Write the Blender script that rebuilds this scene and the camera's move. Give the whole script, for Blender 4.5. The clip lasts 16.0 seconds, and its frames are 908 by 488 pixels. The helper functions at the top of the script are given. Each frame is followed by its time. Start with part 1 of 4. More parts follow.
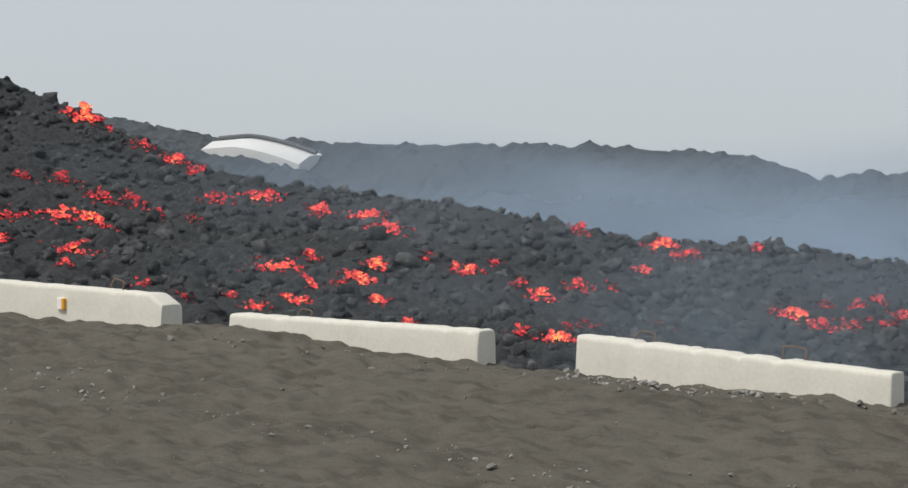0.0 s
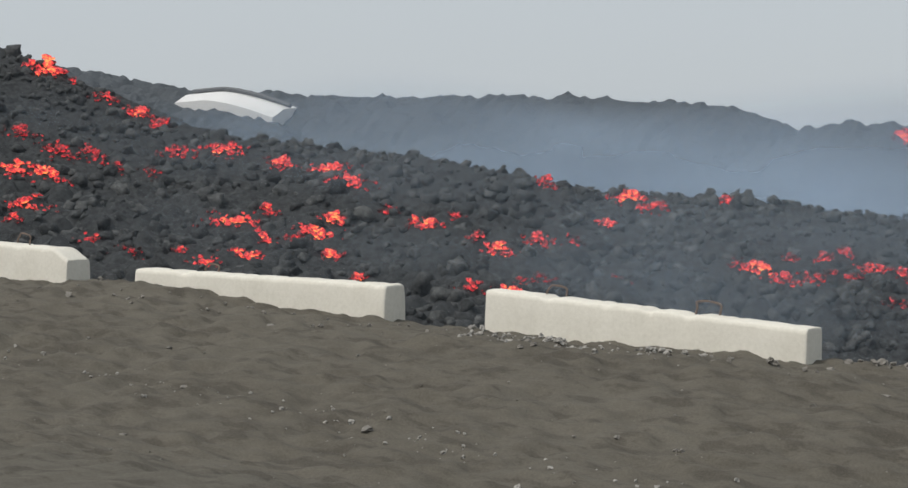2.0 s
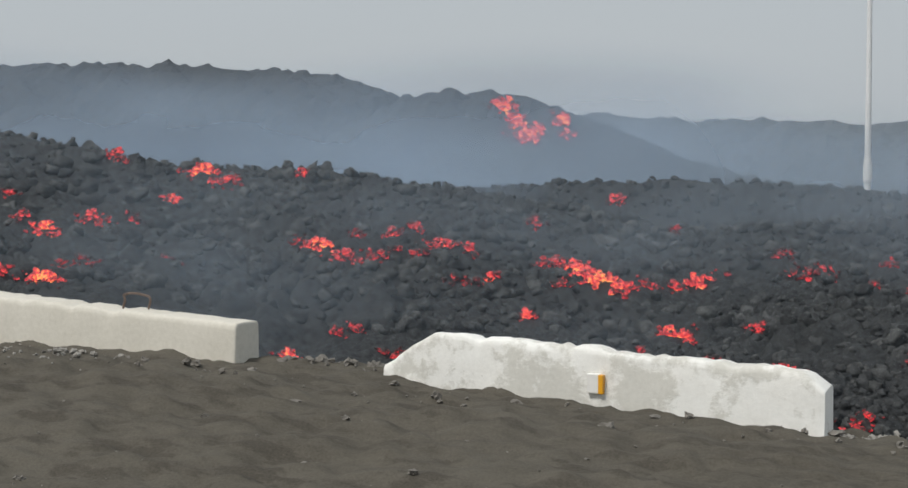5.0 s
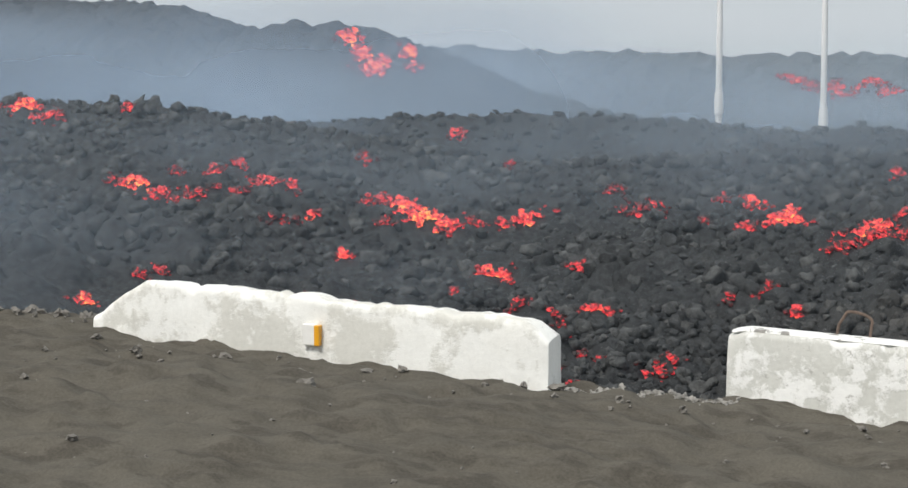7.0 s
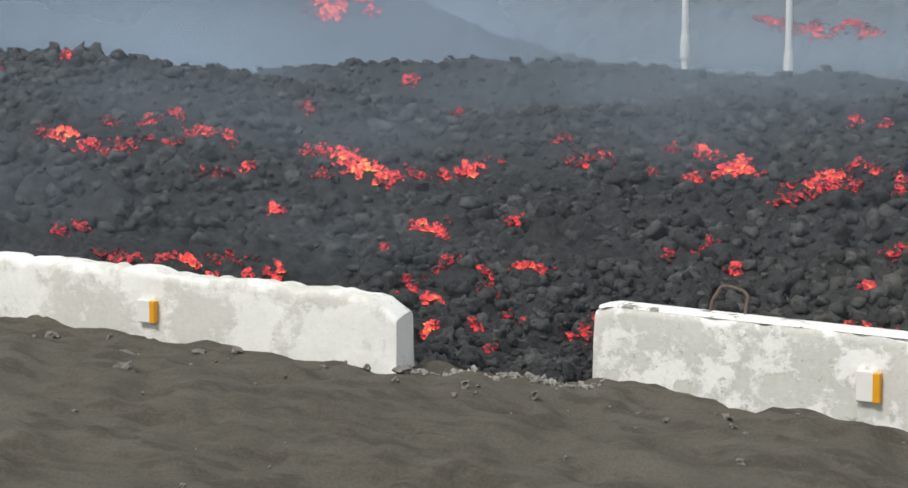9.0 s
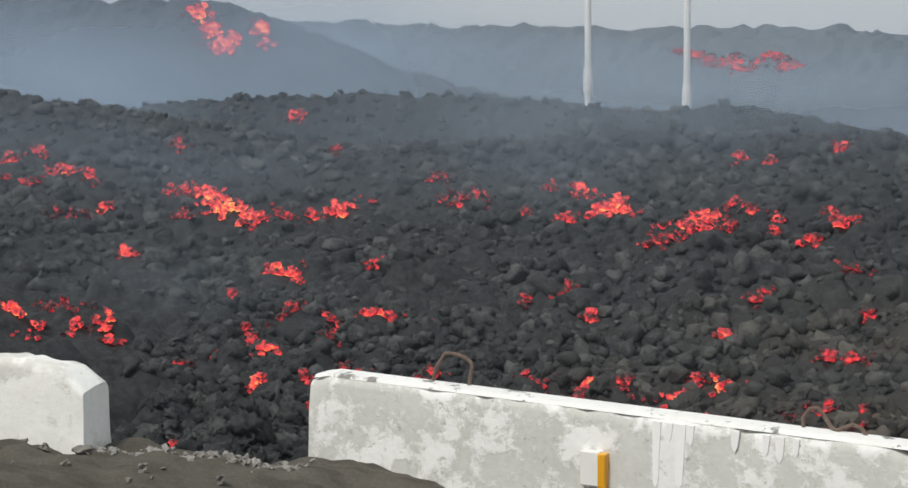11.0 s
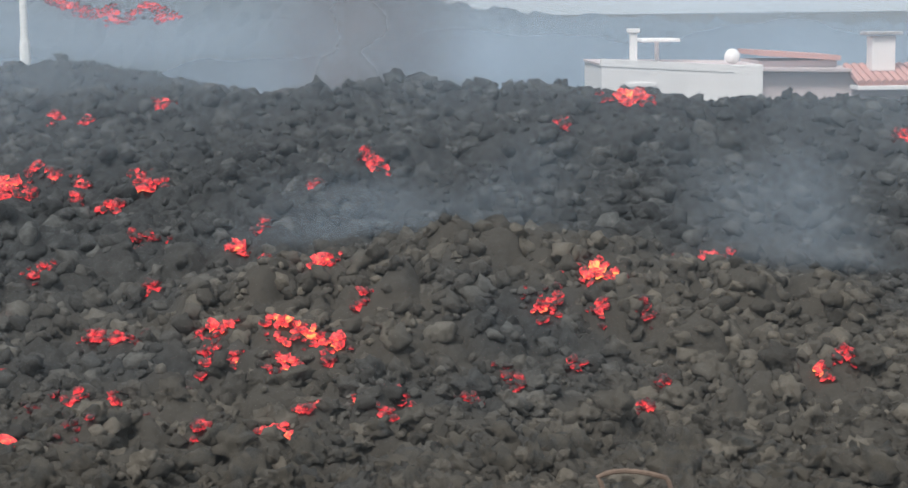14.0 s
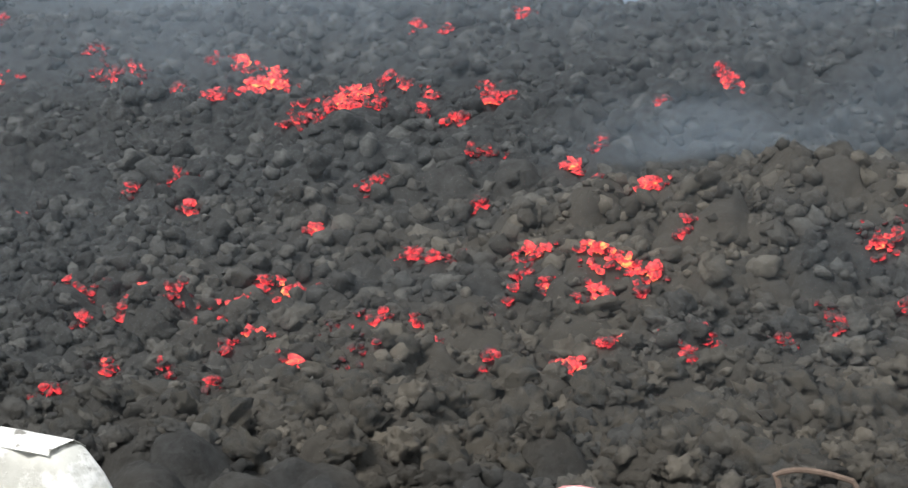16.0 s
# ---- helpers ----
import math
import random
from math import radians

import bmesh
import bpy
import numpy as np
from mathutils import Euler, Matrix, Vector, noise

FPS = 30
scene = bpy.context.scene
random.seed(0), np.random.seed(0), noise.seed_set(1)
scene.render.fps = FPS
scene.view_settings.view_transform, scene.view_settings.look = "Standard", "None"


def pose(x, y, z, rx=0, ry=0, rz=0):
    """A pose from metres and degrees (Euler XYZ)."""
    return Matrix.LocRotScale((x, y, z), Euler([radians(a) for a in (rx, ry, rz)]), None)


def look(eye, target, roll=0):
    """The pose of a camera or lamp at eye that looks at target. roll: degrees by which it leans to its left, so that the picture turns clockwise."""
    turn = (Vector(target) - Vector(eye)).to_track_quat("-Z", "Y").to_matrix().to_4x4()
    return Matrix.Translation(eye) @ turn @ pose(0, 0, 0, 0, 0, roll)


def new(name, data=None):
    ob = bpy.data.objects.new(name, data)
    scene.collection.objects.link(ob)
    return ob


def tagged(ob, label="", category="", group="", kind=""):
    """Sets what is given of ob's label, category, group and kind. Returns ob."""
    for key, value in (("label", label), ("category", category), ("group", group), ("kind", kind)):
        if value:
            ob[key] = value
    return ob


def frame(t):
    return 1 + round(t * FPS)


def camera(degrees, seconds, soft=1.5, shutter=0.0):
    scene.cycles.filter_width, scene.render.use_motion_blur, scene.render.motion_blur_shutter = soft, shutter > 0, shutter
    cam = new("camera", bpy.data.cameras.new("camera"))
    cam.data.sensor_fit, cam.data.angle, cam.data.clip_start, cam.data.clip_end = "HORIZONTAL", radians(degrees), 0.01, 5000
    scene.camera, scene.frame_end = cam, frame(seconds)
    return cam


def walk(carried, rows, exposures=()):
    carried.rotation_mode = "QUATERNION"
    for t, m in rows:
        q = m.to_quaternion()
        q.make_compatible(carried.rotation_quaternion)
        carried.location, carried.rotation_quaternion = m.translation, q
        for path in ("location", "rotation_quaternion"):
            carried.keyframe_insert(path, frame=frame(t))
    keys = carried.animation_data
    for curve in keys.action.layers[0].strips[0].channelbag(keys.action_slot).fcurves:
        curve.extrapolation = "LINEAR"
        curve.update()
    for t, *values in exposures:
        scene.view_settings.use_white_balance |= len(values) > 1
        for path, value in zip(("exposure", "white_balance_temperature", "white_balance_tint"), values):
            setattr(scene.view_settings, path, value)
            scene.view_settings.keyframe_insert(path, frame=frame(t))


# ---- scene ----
cam = camera(28.00, 16.0, 1.5)

# seconds, place, tilt from straight down, lean, turn
PATH = [
    (0, -1.150, -15.591, 1.775, 89.710, 0.966, 28.669),
    (0.5, -0.950, -15.301, 1.780, 89.488, 0.817, 29.651),
    (1, -0.743, -14.900, 1.740, 89.285, 0.923, 30.401),
    (1.5, -0.631, -14.654, 1.715, 88.601, 0.828, 30.779),
    (2, -0.644, -14.386, 1.736, 88.321, 0.737, 29.194),
    (2.5, -0.564, -14.121, 1.757, 88.110, 0.630, 24.413),
    (3, -0.357, -13.668, 1.723, 87.900, 0.595, 23.998),
    (3.5, -0.161, -13.213, 1.720, 87.605, 0.745, 24.518),
    (4, -0.090, -12.754, 1.752, 87.303, 0.575, 23.142),
    (4.5, 0.098, -12.349, 1.783, 87.096, -0.085, 20.528),
    (5, 0.512, -11.921, 1.813, 87.444, 0.211, 19.560),
    (5.2, 0.635, -11.776, 1.818, 87.357, 0.316, 18.400),
    (7.3, 1.524, -10.461, 1.807, 84.849, -0.090, 16.751),
    (7.5, 1.603, -10.324, 1.775, 84.426, -0.167, 16.898),
    (8, 1.767, -10.019, 1.780, 83.095, -0.213, 15.723),
    (8.2, 1.810, -9.910, 1.809, 82.952, -0.306, 15.488),
    (10.3, 2.497, -8.776, 1.911, 84.963, -0.128, 20.097),
    (10.5, 2.603, -8.631, 1.917, 84.792, -0.580, 17.890),
    (11, 2.959, -8.115, 1.895, 84.536, -0.395, 16.071),
    (11.5, 3.184, -7.596, 1.847, 84.368, -0.496, 12.766),
    (12, 3.344, -7.286, 1.887, 83.943, -0.679, 5.842),
    (12.5, 3.579, -7.023, 1.865, 83.644, -1.174, 4.331),
    (13, 4.063, -6.837, 1.889, 83.738, -0.766, 1.458),
    (13.5, 4.341, -6.662, 1.891, 83.305, -0.271, -3.051),
    (14, 4.448, -6.538, 1.921, 82.811, -0.676, -0.847),
    (14.5, 4.514, -6.387, 1.936, 81.595, -1.477, 5.933),
    (15, 4.755, -6.211, 1.930, 80.757, -1.320, 10.385),
    (15.5, 5.039, -6.085, 1.991, 80.174, -0.390, 12.659),
    (16, 5.251, -5.803, 1.997, 79.876, -0.670, 12.819),
]
EXPOSURES = [(0, 0.0), (1.0, 0.1), (1.5, 0.2), (2.0, -0.05), (3.5, 0.05), (5, -0.2), (7.3, 0.18), (8.2, 0.15), (10.3, -0.08), (10.5, -0.08), (11, -0.1), (11.5, 0.06), (12.5, -0.05), (13, -0.14), (13.5, 0.12), (14.2, 0.38), (15, 0.38), (16, 0.52)]
walk(cam, [(t, pose(x, y, z, rx, 0, rz) @ pose(0, 0, 0, 0, 0, lean)) for t, x, y, z, rx, lean, rz in PATH], EXPOSURES)

# ---- world, sun, exposure ----
SUN_EL, SUN_AZ = radians(54), radians(208)
world = bpy.data.worlds.new("overcast_sky")
scene.world = world
world.use_nodes = True
wt = world.node_tree
wbg = wt.nodes["Background"]
sky = wt.nodes.new("ShaderNodeTexSky")
sky.sky_type, sky.sun_disc = "NISHITA", False
sky.sun_elevation, sky.sun_rotation = SUN_EL, SUN_AZ
sky.dust_density, sky.air_density = 5.0, 1.0
cloud = wt.nodes.new("ShaderNodeMix")
cloud.data_type = "RGBA"
cloud.inputs["Factor"].default_value = 0.86
cloud.inputs["B"].default_value = (4.4, 4.74, 5.0, 1)
wt.links.new(sky.outputs["Color"], cloud.inputs["A"])
wt.links.new(cloud.outputs["Result"], wbg.inputs["Color"])
wbg.inputs["Strength"].default_value = 0.135

sun_data = bpy.data.lights.new("sun", "SUN")
sun_data.energy, sun_data.angle, sun_data.color = 2.5, radians(12), (1.0, 0.96, 0.9)
sun = new("sun", sun_data)
SUN_DIR = Vector((math.sin(SUN_AZ) * math.cos(SUN_EL), math.cos(SUN_AZ) * math.cos(SUN_EL), math.sin(SUN_EL)))
sun.matrix_world = look(SUN_DIR * 80, (0, 0, 0))


# ---- materials ----
def material(name):
    m = bpy.data.materials.new(name)
    m.use_nodes = True
    return m, m.node_tree.nodes, m.node_tree.links, m.node_tree.nodes["Principled BSDF"]


def tex(nodes, links, kind, scale, detail=6.0, rough=0.6, coord="Object", stretch=None):
    c = nodes.new("ShaderNodeTexCoord")
    mp = nodes.new("ShaderNodeMapping")
    if stretch:
        mp.inputs["Scale"].default_value = stretch
    links.new(c.outputs[coord], mp.inputs["Vector"])
    n = nodes.new("ShaderNodeTexNoise" if kind == "noise" else "ShaderNodeTexVoronoi")
    n.inputs["Scale"].default_value = scale
    if kind == "noise":
        n.inputs["Detail"].default_value, n.inputs["Roughness"].default_value = detail, rough
    links.new(mp.outputs["Vector"], n.inputs["Vector"])
    return n.outputs["Fac"] if kind == "noise" else n.outputs["Distance"]


def ramp(nodes, links, fac, stops):
    r = nodes.new("ShaderNodeValToRGB")
    r.color_ramp.elements[-1].position = stops[-1][0]
    r.color_ramp.elements[0].position = stops[0][0]
    for p, c in stops[1:-1]:
        r.color_ramp.elements.new(p)
    for e, (p, c) in zip(r.color_ramp.elements, stops):
        e.color = (*c, 1) if len(c) == 3 else c
    links.new(fac, r.inputs["Fac"])
    return r.outputs["Color"]


def mixed(nodes, links, fac, a, b, blend="MIX"):
    m = nodes.new("ShaderNodeMix")
    m.data_type, m.blend_type = "RGBA", blend
    for key, v in (("Factor", fac), ("A", a), ("B", b)):
        if isinstance(v, (int, float)):
            m.inputs[key].default_value = v
        elif isinstance(v, tuple):
            m.inputs[key].default_value = (*v, 1)
        else:
            links.new(v, m.inputs[key])
    return m.outputs["Result"]


def bump(nodes, links, bsdf, fac, strength, distance):
    b = nodes.new("ShaderNodeBump")
    b.inputs["Strength"].default_value, b.inputs["Distance"].default_value = strength, distance
    links.new(fac, b.inputs["Height"])
    links.new(b.outputs["Normal"], bsdf.inputs["Normal"])


def rocky(name, dark, light, brown, island=False, patch=0.35, young=False):
    """Broken lava; young: the browner lobe in front, fresher than the rest."""
    m, n, l, b = material(name)
    grain = tex(n, l, "noise", 9, 8, 0.7)
    base = ramp(n, l, grain, [(0.3, dark), (0.72, light)])
    big = tex(n, l, "noise", patch, 3, 0.5)
    mask = ramp(n, l, big, [(0.33, (0, 0, 0)), (0.52, (1, 1, 1))] if young else [(0.42, (0, 0, 0)), (0.62, (1, 1, 1))])
    if young:
        where = n.new("ShaderNodeSeparateXYZ")
        l.new(n.new("ShaderNodeNewGeometry").outputs["Position"], where.inputs[0])
        for axis, near, far in (("X", -1.5, 2.5), ("Y", 11.0, 8.6)):
            span = n.new("ShaderNodeMapRange")
            span.inputs["From Min"].default_value, span.inputs["From Max"].default_value = near, far
            l.new(where.outputs[axis], span.inputs["Value"])
            mask = mixed(n, l, 1.0, mask, span.outputs["Result"], "MULTIPLY")
    col = mixed(n, l, mask, base, mixed(n, l, 0.75, base, brown))
    if island:
        g = n.new("ShaderNodeNewGeometry")
        tone = ramp(n, l, g.outputs["Random Per Island"], [(0, (0.45, 0.46, 0.47)), (0.7, (0.95, 0.95, 0.94)), (1, (1.4, 1.38, 1.33))])
        col = mixed(n, l, 1.0, col, tone, "MULTIPLY")
    l.new(col, b.inputs["Base Color"])
    b.inputs["Roughness"].default_value = 0.92
    b.inputs["Specular IOR Level"].default_value = 0.25
    bump(n, l, b, tex(n, l, "noise", 14, 8, 0.72), 0.9, 0.06)
    return m


# Bed darker than the blocks: shade of the gaps painted into its colour.
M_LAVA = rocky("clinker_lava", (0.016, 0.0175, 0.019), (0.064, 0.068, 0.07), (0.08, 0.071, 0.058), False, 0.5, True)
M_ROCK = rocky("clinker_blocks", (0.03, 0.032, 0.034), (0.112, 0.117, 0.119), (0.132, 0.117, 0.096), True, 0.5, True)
# Ridges and far slope: the haze before them is put into their base colours.
M_RIDGE = rocky("hazed_ridge", (0.045, 0.053, 0.062), (0.12, 0.135, 0.15), (0.085, 0.095, 0.105), False, 0.12)
M_FAR = rocky("hazed_slope", (0.1, 0.12, 0.14), (0.19, 0.22, 0.25), (0.15, 0.17, 0.19), False, 0.1)


def ash_material():
    m, n, l, b = material("volcanic_ash")
    fine = tex(n, l, "noise", 60, 8, 0.75)
    broad = tex(n, l, "noise", 0.7, 5, 0.6, stretch=(0.6, 1.6, 1))
    mid = tex(n, l, "noise", 5, 6, 0.65, stretch=(0.6, 1.5, 1))
    col = ramp(n, l, mid, [(0.3, (0.045, 0.04, 0.032)), (0.5, (0.088, 0.08, 0.065)), (0.75, (0.12, 0.11, 0.09))])
    col = mixed(n, l, ramp(n, l, broad, [(0.4, (0, 0, 0)), (0.65, (1, 1, 1))]), col, mixed(n, l, 0.5, col, (0.13, 0.12, 0.1)))
    # dark noise blotches, drawn out along x
    blotch = tex(n, l, "noise", 4.0, 5, 0.6, stretch=(0.6, 1.5, 1))
    col = mixed(n, l, ramp(n, l, blotch, [(0.53, (0, 0, 0)), (0.6, (0.75, 0.75, 0.75))]), col, (0.044, 0.039, 0.032))
    col = mixed(n, l, 0.35, col, ramp(n, l, fine, [(0.3, (0.045, 0.04, 0.033)), (0.7, (0.18, 0.166, 0.138))]))
    l.new(col, b.inputs["Base Color"])
    b.inputs["Roughness"].default_value = 0.95
    b.inputs["Specular IOR Level"].default_value = 0.15
    bump(n, l, b, fine, 0.5, 0.012)
    return m


M_ASH = ash_material()


def concrete(name, base, dirt, bare, bare_from, scale=4.5, fade=0.05, pits=0.0):
    """Painted or raw concrete: paint, dirt, a second coat or bare patches where the paint is gone, and dark pits."""
    m, n, l, b = material(name)
    fine = tex(n, l, "noise", 30, 6, 0.7)
    col = mixed(n, l, ramp(n, l, tex(n, l, "noise", 2.2, 6, 0.65), [(0.4, (0, 0, 0)), (0.75, (1, 1, 1))]), base, dirt)
    peel = ramp(n, l, tex(n, l, "noise", scale, 9, 0.7), [(bare_from, (0, 0, 0)), (bare_from + fade, (1, 1, 1))])
    col = mixed(n, l, peel, col, bare)
    if pits:
        spots = tex(n, l, "noise", 11, 7, 0.72, stretch=(1, 1, 1.4))
        col = mixed(n, l, ramp(n, l, spots, [(pits, (0, 0, 0)), (pits + 0.06, (0.8, 0.8, 0.8))]), col, (0.3, 0.29, 0.26))
    col = mixed(n, l, 0.1, col, ramp(n, l, fine, [(0.3, (0.2, 0.19, 0.17)), (0.6, (0.85, 0.84, 0.8))]))
    l.new(col, b.inputs["Base Color"])
    b.inputs["Roughness"].default_value = 0.85
    bump(n, l, b, mixed(n, l, 0.5, fine, peel), 0.45, 0.012)
    return m


M_CREAM = concrete("cream_concrete", (0.66, 0.63, 0.55), (0.59, 0.56, 0.48), (0.53, 0.5, 0.43), 0.66, fade=0.1, pits=0.72)
M_WHITE = concrete("whitewashed_concrete", (0.88, 0.88, 0.84), (0.8, 0.79, 0.74), (0.65, 0.64, 0.585), 0.49, scale=1.7, fade=0.06, pits=0.66)
M_PEEL = concrete("peeling_concrete", (0.63, 0.63, 0.585), (0.52, 0.52, 0.475), (0.87, 0.87, 0.84), 0.48, scale=4.4, fade=0.07, pits=0.6)
M_CHIPPED = concrete("chipped_white_edge", (0.85, 0.85, 0.82), (0.75, 0.74, 0.7), (0.2, 0.19, 0.17), 0.57, scale=6, fade=0.04)
M_RED = concrete("red_painted_concrete", (0.74, 0.23, 0.24), (0.74, 0.32, 0.31), (0.72, 0.55, 0.52), 0.66)
M_CAP = concrete("chalky_white_paint", (0.8, 0.77, 0.74), (0.74, 0.66, 0.64), (0.27, 0.26, 0.24), 0.53, scale=2.6)


def plain(name, color, rough=0.7, metal=0.0, vary=0.25, scale=12):
    m, n, l, b = material(name)
    dark = tuple(c * (1 - vary) for c in color)
    l.new(ramp(n, l, tex(n, l, "noise", scale, 5, 0.65), [(0.3, dark), (0.7, color)]), b.inputs["Base Color"])
    b.inputs["Roughness"].default_value, b.inputs["Metallic"].default_value = rough, metal
    return m


M_RUST = plain("rusty_steel", (0.2, 0.145, 0.115), 0.85, 0.2, 0.5, 40)
M_RUN = plain("white_paint_run", (0.93, 0.92, 0.9), 0.6, 0, 0.05, 30)
M_PLATE = plain("white_plastic_plate", (0.85, 0.84, 0.8), 0.5, 0, 0.08)
M_AMBER = plain("amber_reflector", (0.85, 0.4, 0.02), 0.3, 0, 0.1)
M_STONE = plain("pale_pebbles", (0.23, 0.215, 0.19), 0.9, 0, 0.5, 6)
M_GRIT = plain("pale_grit", (0.36, 0.345, 0.315), 0.9, 0, 0.4, 6)
M_POLE = plain("white_galvanised_pole", (0.84, 0.85, 0.85), 0.5, 0, 0.1, 6)
M_DARKPOLE = plain("weathered_dark_pole", (0.14, 0.15, 0.16), 0.8, 0, 0.3, 6)
M_PLASTER = plain("white_plaster", (0.88, 0.86, 0.86), 0.85, 0, 0.12, 2)
M_PINK = plain("pale_pink_plaster", (0.62, 0.53, 0.53), 0.85, 0, 0.15, 2)
M_TILE = plain("terracotta_tile", (0.62, 0.34, 0.3), 0.8, 0, 0.25, 9)
M_GREY = plain("grey_block", (0.42, 0.4, 0.4), 0.9, 0, 0.2, 6)
M_SHEET = plain("pale_greenhouse_sheet", (0.66, 0.66, 0.65), 0.6, 0, 0.1, 1)


def molten(name):
    """Glowing rock: its heat attribute, broken up by a crust, sets how far it glows from dull red to yellow."""
    m, n, l, b = material(name)
    at = n.new("ShaderNodeAttribute")
    at.attribute_name = "incandescence"
    crust = n.new("ShaderNodeMath")
    crust.operation = "MULTIPLY_ADD"
    l.new(tex(n, l, "noise", 15, 4, 0.6), crust.inputs[0])
    crust.inputs[1].default_value = 1.5
    l.new(at.outputs["Fac"], crust.inputs[2])
    level = n.new("ShaderNodeMath")
    level.operation = "SUBTRACT"
    l.new(crust.outputs[0], level.inputs[0])
    level.inputs[1].default_value = 0.75
    stops = [(0.24, (0, 0, 0)), (0.42, (0.09, 0.006, 0.009)), (0.6, (0.55, 0.024, 0.034)), (0.76, (0.95, 0.055, 0.06)), (0.9, (1.15, 0.17, 0.075)), (1.0, (1.3, 0.45, 0.12))]
    l.new(ramp(n, l, level.outputs[0], stops), b.inputs["Emission Color"])
    b.inputs["Base Color"].default_value = (0.035, 0.028, 0.027, 1)
    b.inputs["Roughness"].default_value = 0.85
    b.inputs["Emission Strength"].default_value = 1.15
    return m


M_MOLTEN = molten("molten_rock")


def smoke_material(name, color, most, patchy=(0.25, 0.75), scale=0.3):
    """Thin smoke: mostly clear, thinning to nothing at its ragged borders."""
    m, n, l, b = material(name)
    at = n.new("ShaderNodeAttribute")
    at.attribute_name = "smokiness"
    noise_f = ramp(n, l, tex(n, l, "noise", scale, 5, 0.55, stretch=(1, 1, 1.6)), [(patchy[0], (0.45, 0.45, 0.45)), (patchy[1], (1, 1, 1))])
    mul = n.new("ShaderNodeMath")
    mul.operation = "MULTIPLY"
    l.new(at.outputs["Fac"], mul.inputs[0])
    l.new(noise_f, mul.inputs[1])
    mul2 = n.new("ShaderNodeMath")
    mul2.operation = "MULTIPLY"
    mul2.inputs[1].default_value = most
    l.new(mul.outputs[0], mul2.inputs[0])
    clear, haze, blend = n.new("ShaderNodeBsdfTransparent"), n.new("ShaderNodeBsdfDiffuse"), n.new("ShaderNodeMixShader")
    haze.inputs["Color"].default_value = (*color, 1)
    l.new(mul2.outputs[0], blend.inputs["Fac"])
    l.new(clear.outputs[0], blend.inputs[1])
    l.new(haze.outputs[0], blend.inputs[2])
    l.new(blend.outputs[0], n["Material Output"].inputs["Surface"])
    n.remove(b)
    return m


# Smoke and haze as the colour of see-through sheets, paling what lies behind.
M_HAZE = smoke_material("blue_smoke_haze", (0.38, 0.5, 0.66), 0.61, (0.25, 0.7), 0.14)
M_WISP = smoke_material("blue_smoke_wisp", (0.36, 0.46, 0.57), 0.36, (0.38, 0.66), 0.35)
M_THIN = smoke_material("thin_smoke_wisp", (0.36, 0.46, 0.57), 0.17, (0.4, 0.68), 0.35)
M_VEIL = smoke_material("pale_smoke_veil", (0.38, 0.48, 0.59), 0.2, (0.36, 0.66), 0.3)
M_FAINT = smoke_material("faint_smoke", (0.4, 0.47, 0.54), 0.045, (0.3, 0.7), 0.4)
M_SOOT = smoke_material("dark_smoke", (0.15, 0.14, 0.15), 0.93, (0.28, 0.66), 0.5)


# ---- shapes ----
rng = np.random.default_rng(7)


def hash2(i, j, k):
    v = np.sin(i * 127.1 + j * 311.7 + k * 74.7) * 43758.5453
    return v - np.floor(v)


def value_noise(x, y, k=0):
    i, j = np.floor(x), np.floor(y)
    u, v = x - i, y - j
    u, v = u * u * (3 - 2 * u), v * v * (3 - 2 * v)
    a, b = hash2(i, j, k), hash2(i + 1, j, k)
    c, d = hash2(i, j + 1, k), hash2(i + 1, j + 1, k)
    return (a * (1 - u) + b * u) * (1 - v) + (c * (1 - u) + d * u) * v - 0.5


def lumps(x, y, k=0):
    """Rounded cobbles: high in the middle of each scattered cell."""
    i, j = np.floor(x), np.floor(y)
    near = np.full(x.shape, 9.0)
    tall = np.zeros(x.shape)
    for a in (-1, 0, 1):
        for b in (-1, 0, 1):
            ci, cj = i + a, j + b
            d = np.hypot(ci + hash2(ci, cj, k) - x, cj + hash2(ci, cj, k + 5) - y)
            closer = d < near
            near = np.where(closer, d, near)
            tall = np.where(closer, 0.45 + 0.9 * hash2(ci, cj, k + 9), tall)
    return np.maximum(0, 1 - near * near * 1.7) * tall


def smooth(a, b, v):
    t = np.clip((v - a) / (b - a), 0, 1)
    return t * t * (3 - 2 * t)


def ease(x, xs, zs):
    """A soft profile through a few heights."""
    return (np.interp(x - 0.8, xs, zs) + np.interp(x + 0.8, xs, zs) + 2 * np.interp(x, xs, zs)) / 4


